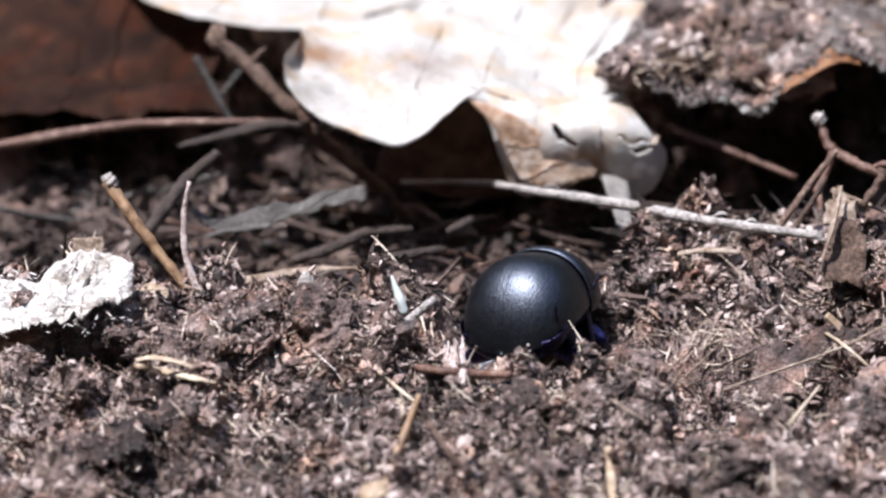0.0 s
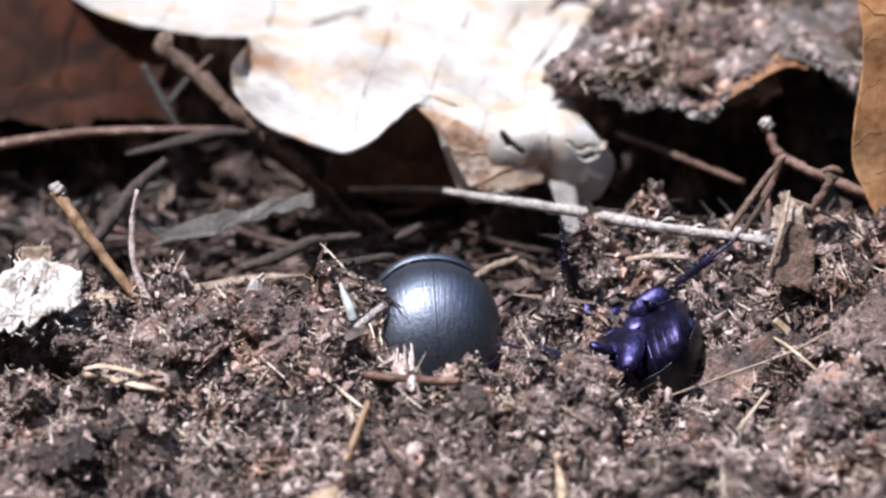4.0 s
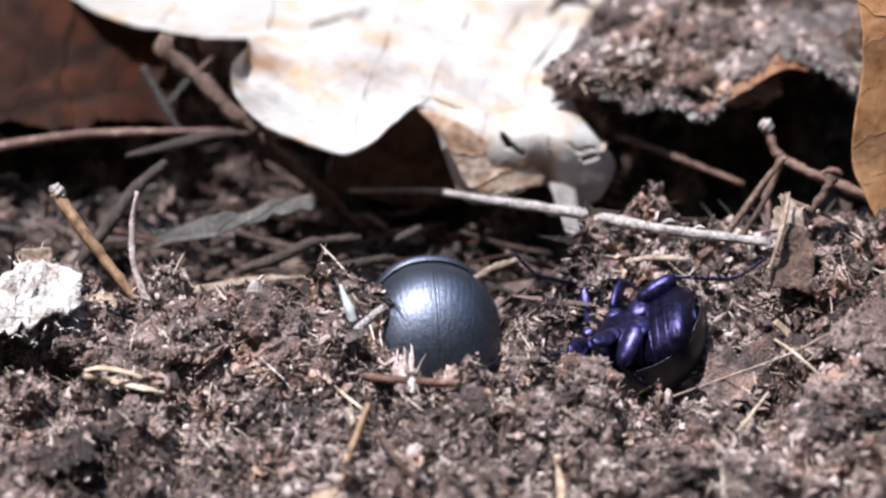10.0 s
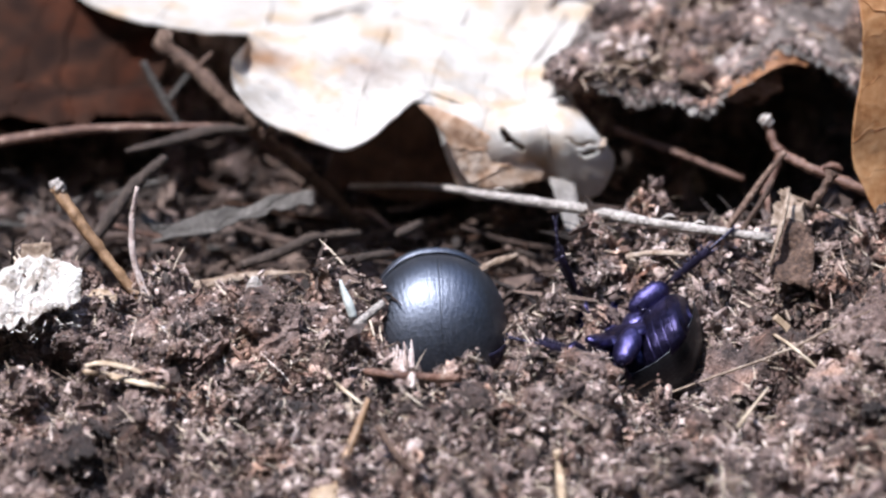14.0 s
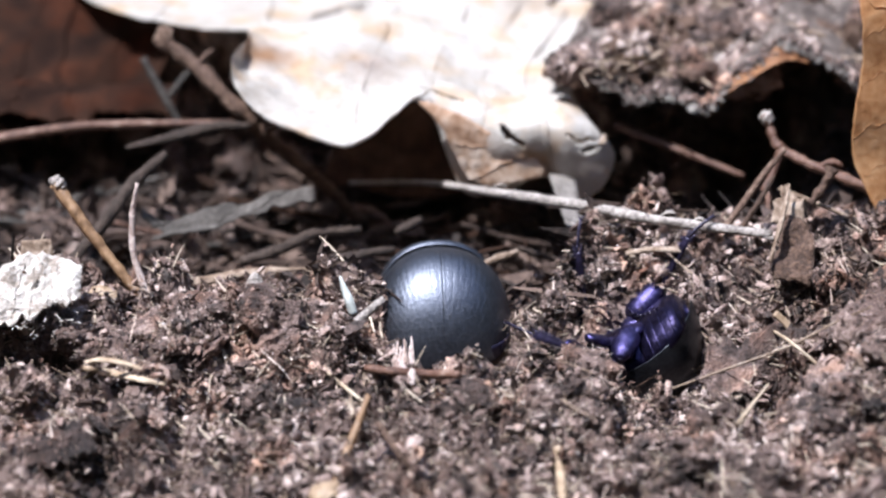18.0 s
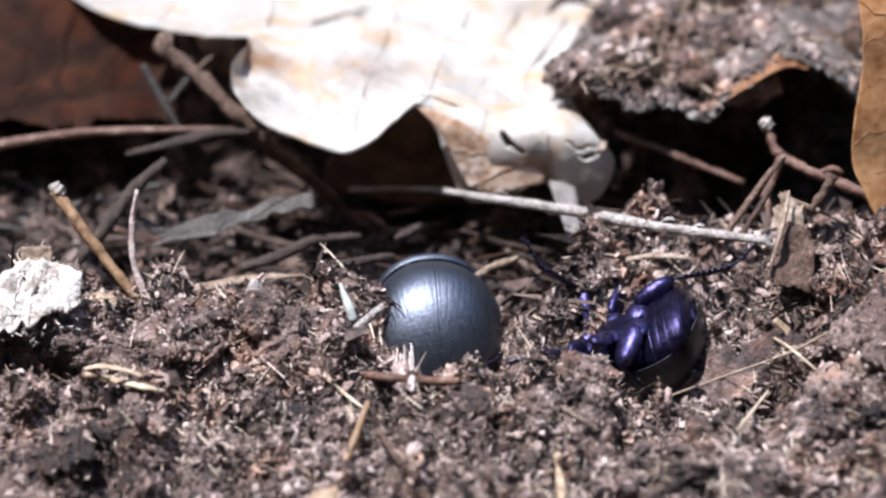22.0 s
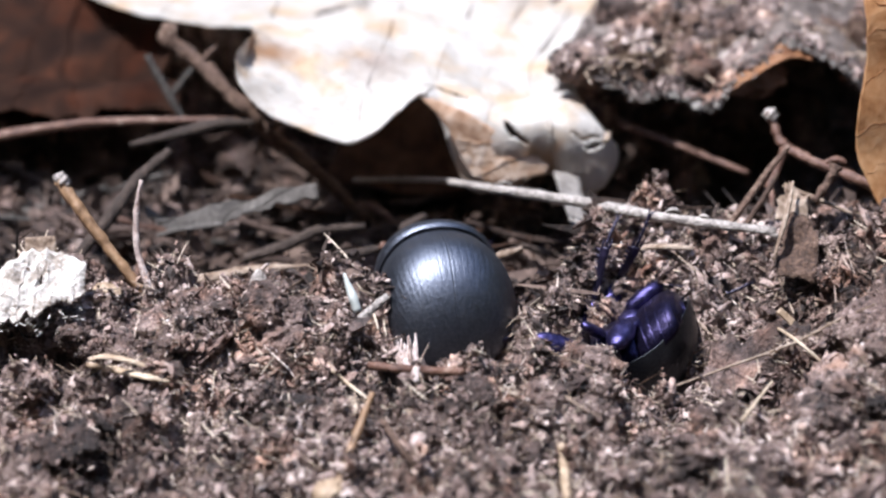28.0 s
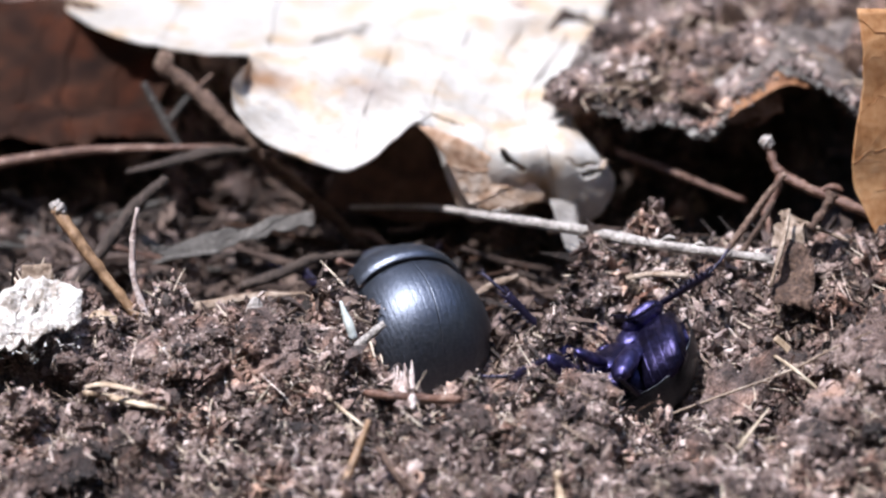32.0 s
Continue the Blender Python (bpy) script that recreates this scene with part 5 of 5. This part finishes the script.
stalk("straw", "pale straw end in the soil", "straw", [(9.8, -22.9, -7.1), (10.0, -24.2, -8.4), (10.2, -29.4, -9.1)], [0.36, 0.42, 0.36], STRAW, seed=22, n=12)
stalk("straw", "thin pale straw on the soil", "straw", [(-9.9, -10.6, -6.3), (-8.5, -11.0, -7.4), (-6.8, -15.4, -6.6)], [0.14, 0.17, 0.13], STRAW, seed=23)
stalk("stalk", "grey-brown stalk lying down the bank", "stalk", [(-5.5, -16.9, -7.9), (-3.8, -25.0, -6.4), (-1.1, -26.8, -9.5), (-0.4, -35.1, -6.6)], [0.28, 0.3, 0.3, 0.26], TWIG, seed=24)
branched("twig", "red-brown twig with a pale knobbed end over the hollow", "twig", [
    ("stem", [(29.8, 22.0, 4.2), (30.4, 21.5, 3.0), (31.3, 20.0, 1.6), (34.6, 18.0, 0.6), (38.7, 16.0, -0.4), (41.7, 15.0, -1.3)], [0.4, 0.42, 0.45, 0.48, 0.5, 0.5], 0.22),
    ("knob", [(29.5, 22.2, 4.1), (30.0, 22.0, 3.9), (30.5, 21.8, 3.5)], [0.35, 0.7, 0.45], 0.25, GREY),
    ("side_shoot", [(31.3, 20.0, 1.6), (30.7, 19.0, -0.2), (29.6, 17.5, -1.6)], [0.4, 0.36, 0.28], 0.12),
    ("side_shoot", [(34.6, 18.0, 0.6), (36.0, 18.0, 1.1), (36.9, 17.8, 0.8)], [0.3, 0.34, 0.2], 0.15)], DULL_STEM)
stalk("twig", "thin brown twig across the dark hollow", "twig", [(16.5, 34.0, -2.1), (20.3, 33.0, -3.2), (24.5, 31.0, -4.2), (28.7, 29.0, -5.2)], [0.45, 0.4, 0.36, 0.3], DULL_STEM, seed=26)
stalk("twig", "grey-brown forked twig by the hollow", "twig", [(25.7, 11.0, -2.5), (27.6, 13.0, -0.6), (29.7, 15.0, 1.6), (31.5, 17.0, 2.9)], [0.32, 0.33, 0.3, 0.22], TWIG, seed=27)
stalk("twig", "fine dark twig by the hollow", "twig", [(27.0, 11.0, -2.8), (28.9, 12.5, -0.4), (30.3, 14.0, 1.5)], [0.25, 0.28, 0.22], TWIG, seed=28)
stalk("twig", "short grey twig stub standing up", "twig", [(35.4, 11.0, 3.5), (34.5, 10.0, 2.3), (33.2, 9.0, 0.9)], [0.5, 0.4, 0.4], TWIG, n=14, rough=0.3, seed=29)
stalk("grass_stem", "long hair-thin grey grass stem", "grass", [(20.2, -6.9, -9.7), (25.2, -6.3, -8.0), (30.4, -8.1, -4.9), (33.8, -7.6, -3.2), (37.3, -9.3, -0.5)], [0.1, 0.12, 0.13, 0.12, 0.08], DRY_TAN, n=30, seed=30, sides=6)
stalk("straw", "flat tan straw on the mound", "straw", [(16.8, 9.8, -4.3), (18.8, 9.3, -3.7), (20.7, 8.0, -3.1), (22.3, 8.2, -3.4)], [0.36, 0.42, 0.42, 0.36], DRY_TAN, seed=31, flat=0.6)
stalk("straw", "thin pale straw on the slope", "straw", [(29.1, 0.3, -7.2), (30.4, -7.5, -4.7), (32.8, -9.6, -6.0)], [0.12, 0.15, 0.12], STRAW, seed=32)
stalk("straw", "thin tan straw on the slope", "straw", [(25.1, -21.0, -5.9), (26.6, -17.3, -6.0), (28.6, -9.0, -8.2)], [0.13, 0.16, 0.13], STRAW, seed=33)
stalk("twig", "short grey-brown twig stub behind the beetle", "twig", [(1.1, 9.0, -7.1), (3.4, 12.0, -6.8), (5.0, 13.0, -6.4), (7.0, 14.0, -6.1)], [0.3, 0.34, 0.36, 0.28], DRY_TAN, n=16, rough=0.16, seed=34)
LITTER_RNG = np.random.RandomState(77)
for k in range(72):     # fallen needles and stems criss-crossing the shaded hollow
    right = 48 <= k < 64
    x, y = (LITTER_RNG.uniform(15, 37), LITTER_RNG.uniform(20, 31)) if right else (LITTER_RNG.uniform(-43, 8), LITTER_RNG.uniform(16, 42)) if k < 48 else (LITTER_RNG.uniform(-12, 11), LITTER_RNG.uniform(13, 34))
    a, ln = LITTER_RNG.uniform(-0.75, 0.75) + (math.pi / 2 if LITTER_RNG.rand() < 0.2 else 0), LITTER_RNG.uniform(4, 13) * (0.6 if right else 1)
    base = float(lie(x, y)) + LITTER_RNG.uniform(0.5, 4.5) * (1 - 0.5 * right)
    tilt, bow, r = LITTER_RNG.uniform(-0.35, 0.35), LITTER_RNG.uniform(-0.6, 0.6), LITTER_RNG.uniform(0.16, 0.5) * (0.7 if right else 1 if k < 48 else 0.75)
    line = [(x + math.cos(a) * ln * q, y + math.sin(a) * ln * q * 0.6, base + tilt * ln * q + bow * (0.25 - q * q) * 4) for q in (-0.5, -0.15, 0.2, 0.5)]
    mat, what = ((SHADE_BROWN_TWIG, "dark brown fallen twig in the shaded hollow"), (LITTER, "rotted grey-brown stem in the shaded hollow"), (SHADE_TWIG, "dull grey twig in the shaded hollow"), (SHADE_TAN, "dull tan fallen needle in the shaded hollow"), (DULL_STEM, "dull red-brown stem in the shaded hollow"))[k % 5 if k < 64 else (0, 3, 1, 3)[k % 4]]
    # lighter colours here make up for the missing light under the leaf
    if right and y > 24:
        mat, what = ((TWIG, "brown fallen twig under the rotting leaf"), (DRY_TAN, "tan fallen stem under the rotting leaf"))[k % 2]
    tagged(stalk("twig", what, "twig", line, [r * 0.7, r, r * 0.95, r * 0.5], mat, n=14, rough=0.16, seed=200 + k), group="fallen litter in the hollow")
v, f = blob((1.9, 1.7, 1.2), 6, 0.09)
seed = thing("seed_head", mesh_of("seed_head", v, f, SEED), "round tan seed capsule in the soil", "seed")
seed.location = Vector((-9.4, -26.6, -10.0)) * MM
def splinter(rng, k):
    """A splinter of rotten wood leaning on the soil."""
    x, y, top = -4.1 + 0.19 * k + rng.uniform(-0.15, 0.15), rng.uniform(-9.6, -8.4), rng.uniform(-4.8, -3.5)
    lean, slim = rng.uniform(-0.2, 0.5), rng.uniform(0.16, 0.34)
    line = [(x + lean * s, y - 5.2 * s, max(top - 4.4 * s, float(lie(x + lean * s, y - 5.2 * s)) + 0.5)) for s in (0, 0.3, 0.65, 1)]
    return "splinter", line, [0.06, slim, slim, slim * 0.7], 0.3


SHRED = np.random.RandomState(5)
branched("wood_shred", "frayed pinkish strip of rotten wood standing in splinters", "wood", [splinter(SHRED, k) for k in range(9)], PINK_WOOD)
leaf("leaf_curl", "cracked curled flap at the oak leaf's rim",
     [(10.8, 30.0, -1.7), (12.1, 29.5, -1.9), (13.9, 29.0, -1.9), (15.5, 29.0, -1.7)], [(10.8, 32.0, -1.5), (12.4, 31.5, -1.7), (14.0, 31.0, -1.7), (15.8, 31.0, -1.7)],
     DRY_TAN, n=16, m=6, sag=0.4, wrinkle=0.2, fine=0.3, seed=73, veins=0, ragged=0.15)
stalk("wood_splinter", "pale splinter standing against the leaf scrap", "splinter", [(31.3, 9.0, 2.9), (30.7, 6.5, 1.2), (29.3, 3.0, -2.0)], [0.12, 0.24, 0.14], DRY_TAN, n=14, rough=0.2, seed=35)
stalk("wood_splinter", "pale splinter lying on the bank", "splinter", [(30.5, 11.0, 1.6), (33.0, 10.5, 0.8), (36.8, 9.5, -0.5)], [0.14, 0.24, 0.14], DRY_TAN, n=14, rough=0.2, seed=36)
leaf("leaf_scrap", "crumpled orange-brown leaf fragment on the mound",
     [(10.3, 7.5, -8.0), (11.3, 7.5, -8.4), (12.6, 7.5, -8.2)], [(10.6, 9.0, -6.7), (11.6, 9.0, -6.4), (12.9, 9.0, -7.0)],
     DRY_TAN, n=16, m=10, wrinkle=0.5, fine=0.35, seed=81, veins=0, ragged=0.3)
leaf("leaf_scrap", "thin pale leaf sliver in the soil",
     [(29.4, -1.0, -5.3), (30.7, -1.5, -6.4), (31.9, -2.0, -7.9)], [(29.8, -0.6, -5.1), (31.1, -1.0, -6.2), (32.3, -1.6, -7.6)],
     STRAW, n=14, m=4, wrinkle=0.15, seed=82, veins=0, ragged=0.08)
leaf("leaf_scrap", "pale crumpled leaf peak on the bank",
     [(29.6, 7.6, -0.3), (30.2, 9.0, 1.2), (31.0, 10.6, 2.3), (31.5, 10.2, 1.7)], [(32.6, 7.4, -0.5), (32.7, 8.4, 0.2), (32.6, 9.2, 0.7), (32.9, 9.6, 0.9)],
     DRY_TAN, n=26, m=16, wrinkle=0.7, fine=0.3, seed=95, veins=0, ragged=0.35)

# ---- the two beetles ----
black, black_legs = beetle("dung_beetle", "blue-black domed dung beetle climbing out of the soil, seen from behind", SHELL, DARK, DARK)
violet, violet_legs = beetle("dung_beetle", "violet-bellied dung beetle overturned on its back, legs waving", DARK_SHELL, VIOLET, BELLY, 87, 0.6)
black.scale = (1.1, 1.1, 1.1)
violet.scale = (0.93, 0.93, 0.93)

# when each stage of the struggle is shown: the pair rocks to and fro
EARLY = [(0, 0), (0.3, 0.3), (0.4, 0.4), (0.5, 0.5), (0.6, 0.6), (0.7, 0.7), (0.8, 0.8), (1, 1), (1.5, 1.5), (2, 2), (2.5, 2.5), (4.5, 3.9), (5, 4.4), (5.5, 4.7), (6, 4.9), (6.5, 5.2), (7, 4.45),
         (7.5, 4.6), (8, 2.75), (8.5, 3.0), (9, 4.7), (9.5, 4.6), (10, 3.35), (10.5, 3.75), (11, 4.9), (11.5, 4.88), (12, 3.05), (12.5, 3.6), (13, 4.3), (13.5, 4.6), (14, 3.8), (14.5, 2.75), (15, 3.2),
         (15.5, 3.8), (16, 3.45)]
LATE = [(16.5, 3.15), (17, 2.5), (17.5, 3.35), (18, 4.1), (18.5, 2.7), (19, 2.75), (19.5, 3.5), (20, 4.0), (20.5, 3.25), (21, 2.6), (21.5, 2.95), (22, 3.5), (22.5, 3.35), (23, 3.6), (23.5, 4.7),
         (24, 5.8), (24.5, 6.55), (25, 6.9), (25.5, 7.1), (26.1, 6.7), (26.8, 6.4), (27.5, 6.95), (28, 5.75), (28.5, 6.1), (29, 6.92), (29.5, 7.0), (30, 6.4), (30.5, 6.0), (31, 6.7), (31.5, 7.0), (32, 7.1)]
STAGE = EARLY + LATE


def between(rows, q):
    """The row of numbers at stage q, glided from the rows before and after."""
    for a, b in zip(rows, rows[1:]):
        if q <= b[0]:
            s = min(max((q - a[0]) / (b[0] - a[0]), 0), 1)
            return [u + (v - u) * s for u, v in zip(a[1:], b[1:])]
    return list(rows[-1][1:])


def seat(middle, forward, back, low, size=1.0):
    """Pose with the body's middle, low millimetres off its axis, at that place."""
    m = basis((0, 0, 0), forward, back)
    m.translation = (Vector(middle) - m.to_3x3() @ Vector((-4.0 * size, 0, low))) * MM
    return m


# stage, place of the wing cases' middle (mm), pitch of the head upwards, yaw to the left, lean
CLIMB = [
    (0, 0.82, 6, -15.24, 0, 4, 0),
    (0.4, 0.56, 6, -12.94, 0, 8, 0),
    (0.5, 0.41, 6, -11.7, 0, 12, 0),
    (0.8, 0.46, 6, -11.1, 1, 15, 0),
    (1, 0.36, 6, -10.9, 1, 15, 0),
    (1.5, 0.0, 6, -10.7, 1, 15, 0),
    (2, -0.4, 6, -10.1, 1, 14, 0),
    (2.5, -0.8, 6, -9.7, -1, 10, 0),
    (2.75, -0.8, 6, -9.5, -2, 9, 0),
    (3.05, -0.82, 6, -9.2, -4, 7, 0),
    (3.35, -0.6, 6, -8.9, -6, 5, 0),
    (3.6, -0.4, 6, -8.7, -8, 4, 0),
    (3.9, -0.15, 6, -8.16, -9, 3, 0),
    (4.1, 0.0, 6, -7.9, -9, 3, 0),
    (4.4, 0.4, 6, -7.19, -13, 2, 0),
    (4.7, 0.66, 6, -6.8, -15, 3, 0),
    (4.9, 0.77, 6, -6.4, -16, 4, 0),
    (5.2, 0.31, 6, -6.23, -8, 4, 0),
    (5.75, 0.3, 6, -7.25, 2, 10, 0),
    (6.05, 0.0, 6, -7.7, 8, 14, 0),
    (6.4, -0.4, 6, -7.8, 12, 17, 0),
    (6.9, -0.9, 6, -8.05, 14, 20, 0),
    (7.1, -1.2, 6, -8.05, 14, 21, 0),
]
# stage, place of the belly's middle (mm), head direction, back direction
ROCK = [
    (0, 2.41, -1.5, -5.33, 0.45, 0.88, -0.1, -0.1, 0.1, 0.98),
    (0.3, 2.81, -1.5, -5.22, 0.45, 0.88, -0.1, -0.1, 0.1, 0.98),
    (0.4, 5.21, -1.5, -4.88, 0.4, 0.9, -0.05, 0.3, 0, 0.9),
    (0.5, 8.31, -1.5, -4.44, 0.25, 0.95, 0.1, 0.75, -0.1, 0.6),
    (0.6, 15.13, -0.5, -6.37, -0.3, 0.85, 0.3, 0.85, 0.35, -0.3),
    (0.7, 18.79, 1.5, -9.84, -0.8, 0.45, 0.0, 0.2, 0.1, -0.9),
]
ROCK += [
    (0.8, 19.59, 2.77, -11.07, -0.94, 0.32, 0.11, -0.02, 0.26, -0.96),
    (2, 19.76, 2.74, -10.57, -0.96, 0.27, -0.01, 0.07, 0.22, -0.97),
    (2.75, 19.96, 2.88, -10.11, -0.97, 0.13, -0.2, 0.22, 0.19, -0.96),
    (3.35, 20.03, 2.69, -8.34, -0.95, 0.07, -0.32, 0.32, 0.01, -0.95),
    (4, 19.76, 2.46, -9.85, -0.89, -0.08, -0.45, 0.45, -0.23, -0.86),
    (4.4, 19.8, 2.37, -9.22, -0.88, -0.09, -0.47, 0.48, -0.28, -0.83),
    (4.9, 19.83, 2.37, -9.3, -0.88, -0.09, -0.47, 0.48, -0.28, -0.83),
    (5.2, 19.31, 2.43, -9.68, -0.91, -0.06, -0.42, 0.42, -0.25, -0.87),
    (5.8, 18.98, 2.43, -9.51, -0.91, -0.06, -0.42, 0.42, -0.25, -0.87),
    (6.4, 18.89, 2.66, -9.49, -0.95, -0.03, -0.3, 0.3, -0.09, -0.95),
    (6.92, 19.1, 2.69, -9.53, -0.92, -0.07, -0.39, 0.4, -0.06, -0.92),
    (7.1, 19.34, 2.69, -9.33, -0.92, -0.07, -0.39, 0.4, -0.06, -0.92),
]
# legs of the overturned beetle, on its own body: stage, then thigh and shin directions
KICK = {
    ("hind", 1): [(0.8, -0.71, 0.67, -0.22, -0.69, -0.18, -0.71), (2, -0.85, 0.48, -0.22, -0.98, 0.17, -0.09), (2.75, -0.93, 0.3, -0.22, -1, -0.03, 0.09), (3.35, -0.94, 0.26, -0.22, -0.95, -0.11, 0.3), (4, -0.92, 0.32, -0.22, -0.84, 0.01, -0.54), (4.4, -0.85, 0.32, -0.42, -0.75, -0.02, -0.66), (4.9, -0.93, 0.31, -0.22, -0.95, -0.03, -0.3), (5.2, -0.89, 0.4, -0.22, -0.93, -0.11, 0.34), (5.8, -0.93, 0.28, -0.22, -0.78, -0.17, 0.61), (6.4, -0.94, 0.24, -0.22, -0.87, -0.23, 0.43), (6.92, -0.95, 0.22, -0.22, -0.78, -0.29, 0.55), (7.1, -0.94, 0.27, -0.22, -0.99, -0.02, -0.16)],
    ("hind", -1): [(0.8, -0.02, -0.97, -0.24, -0.53, 0.37, 0.76), (2, -0.09, -0.98, -0.17, -0.47, 0.39, 0.79), (2.75, -0.11, -0.92, -0.38, -0.36, 0.17, 0.92), (3.35, 0.52, -0.7, 0.5, -0.47, 0.13, 0.87), (4, 0.42, -0.84, 0.34, 0.2, 0.47, 0.86), (4.4, 0.52, -0.77, 0.37, 0.24, 0.63, 0.74), (4.9, 0.44, -0.81, 0.39, 0.34, 0.56, 0.75), (5.2, 0.44, -0.86, 0.25, 0.18, 0.44, 0.88), (5.8, 0.38, -0.89, 0.24, 0.09, 0.4, 0.91), (6.4, 0.29, -0.89, 0.35, -0.34, 0.41, 0.85), (6.92, 0.4, -0.91, 0.13, -0.27, 0.43, 0.86), (7.1, 0.39, -0.91, 0.1, -0.29, 0.36, 0.88)],
    ("middle", 1): [(0.8, -0.36, 0.91, -0.22, -0.39, 0.18, -0.9), (2, -0.55, 0.8, -0.22, -0.71, -0.1, -0.7), (2.75, -0.84, 0.49, -0.22, -0.67, -0.39, -0.63), (3.35, -0.26, 0.94, -0.22, -0.59, -0.76, 0.29), (4, -0.55, 0.81, -0.22, -0.21, -0.97, 0.12), (4.4, -0.51, 0.83, -0.22, 0.07, -0.99, 0.14), (4.9, -0.67, 0.7, -0.24, 0.2, -0.96, 0.21), (5.2, -0.42, 0.79, -0.44, -0.72, -0.56, -0.41), (5.8, -0.59, 0.55, -0.59, -0.64, -0.51, -0.57), (6.4, -0.34, 0.91, -0.22, -0.68, -0.45, -0.57), (6.92, -0.11, 0.97, -0.22, -0.5, -0.85, -0.17), (7.1, -0.16, 0.96, -0.22, -0.51, -0.86, -0.07)],
    ("middle", -1): [(0.8, -0.11, -0.81, -0.57, 0.25, 0.3, 0.92), (2, -0.26, -0.67, -0.7, 0.35, 0.32, 0.88), (2.75, 0.01, -0.74, -0.67, 0.26, 0.4, 0.88), (3.35, 0.21, -0.93, -0.32, 0.25, 0.52, 0.81), (4, 0.28, -0.86, -0.43, 0.11, 0.75, 0.66), (4.4, 0.04, -0.98, -0.19, 0.39, 0.72, 0.58), (4.9, 0.27, -0.8, -0.53, 0.29, 0.58, 0.76), (5.2, 0.24, -0.86, -0.46, 0.22, 0.61, 0.76), (5.8, 0.18, -0.86, -0.47, 0.25, 0.66, 0.71), (6.4, 0.36, -0.76, -0.55, 0.1, 0.58, 0.81), (6.92, 0.63, -0.63, -0.46, -0.07, 0.66, 0.75), (7.1, 0.43, -0.55, -0.71, 0.1, 0.42, 0.9)],
    ("front", 1): [(0.8, -0, 0.98, -0.22, 0.37, -0.51, -0.77), (2, -0.15, 0.78, -0.61, 0.27, -0.29, -0.92), (2.75, -0.58, 0.69, -0.44, 0.6, -0.34, -0.72), (3.35, -0.07, 0.69, -0.72, 0.55, -0.57, -0.61), (4, -0.4, 0.36, -0.85, -0.25, 0, -0.97), (4.4, -0.57, 0.32, -0.76, -0.49, -0.03, -0.87), (4.9, -0.83, 0.32, -0.46, -0.23, -0.3, -0.93), (5.2, -0.69, 0.35, -0.63, -0.6, 0.01, -0.8), (5.8, -0.64, 0.35, -0.68, -0.59, 0.01, -0.81), (6.4, -0.44, 0.48, -0.76, 0.62, -0.55, -0.56), (6.92, 0.37, 0.77, -0.52, 0.11, -0.28, -0.95), (7.1, 0.42, 0.42, -0.8, 0.35, 0.11, -0.93)],
    ("front", -1): [(0.8, -0.1, -0.89, -0.45, 0.59, 0.8, 0.13), (2, 0.29, -0.95, -0.16, 0.74, 0.41, 0.52), (2.75, 0.33, -0.75, -0.58, 0.69, 0.5, 0.51), (3.35, 0.21, -0.93, -0.31, 0.69, 0.65, 0.32), (4, 0.08, -0.83, -0.55, 0.45, 0.86, -0.23), (4.4, 0.39, -0.65, -0.65, 0.54, 0.79, -0.29), (4.9, 0.35, -0.91, -0.23, 0.43, 0.81, -0.4), (5.2, 0.8, -0.19, -0.57, -0.06, 0.78, 0.62), (5.8, 0.72, -0.16, -0.67, -0.02, 0.78, 0.63), (6.4, 0.69, -0.01, -0.73, 0.02, 0.59, 0.81), (6.92, 0.29, -0.68, -0.68, 0.74, 0.63, 0.22), (7.1, 0.46, -0.33, -0.82, 0.7, 0.64, 0.32)],
}
# legs of the climbing beetle, on its own body: thigh and shin directions
STAND = {"front": (0.72, 0.7, -0.05, 0.9, 0.12, -0.2), "middle": (0.1, 0.95, 0.0, -0.4, 0.5, -0.8), "hind": (-0.45, 0.85, 0.0, -0.8, 0.3, -0.5)}


def motions():
    rows = []
    for t, q in STAGE:
        x, y, z, pitch, yaw, lean = between(CLIMB, q)
        p, w, r = radians(pitch), radians(yaw), radians(lean)
        f = Vector((-math.sin(w) * math.cos(p), math.cos(w) * math.cos(p), math.sin(p)))
        u = Vector((math.sin(w) * math.sin(p), -math.cos(w) * math.sin(p), math.cos(p))) * math.cos(r) + Vector((math.cos(w), math.sin(w), 0)) * math.sin(r)
        rows.append((t, seat((x, y, z), f, u, 1.1, 1.1)))
    walk(black, rows)
    for (where, side), (leg, hip) in black_legs.items():
        a, b, c, d, e, g = STAND[where]
        key_leg(leg, [(t, hip, (a + 0.2 * math.sin(3.1 * q + side + hip[0]), b * side, c + 0.1 * math.sin(2.3 * q)), (d, e * side, g)) for t, q in STAGE])
    rows = []
    for t, q in STAGE:
        x, y, z, fx, fy, fz, bx, by, bz = between(ROCK, q)
        m = seat((x, y, z), (fx, fy, fz), (bx, by, bz), -0.3, 0.93)
        rows.append((t, m))
    walk(violet, rows)
    for key, (leg, hip) in violet_legs.items():
        kicks = []
        for t, q in STAGE:
            a, b, c, d, e, g = between(KICK[key], q)
            kicks.append((t, hip, (a, b, c), (d, e, g)))
        key_leg(leg, kicks)


motions()
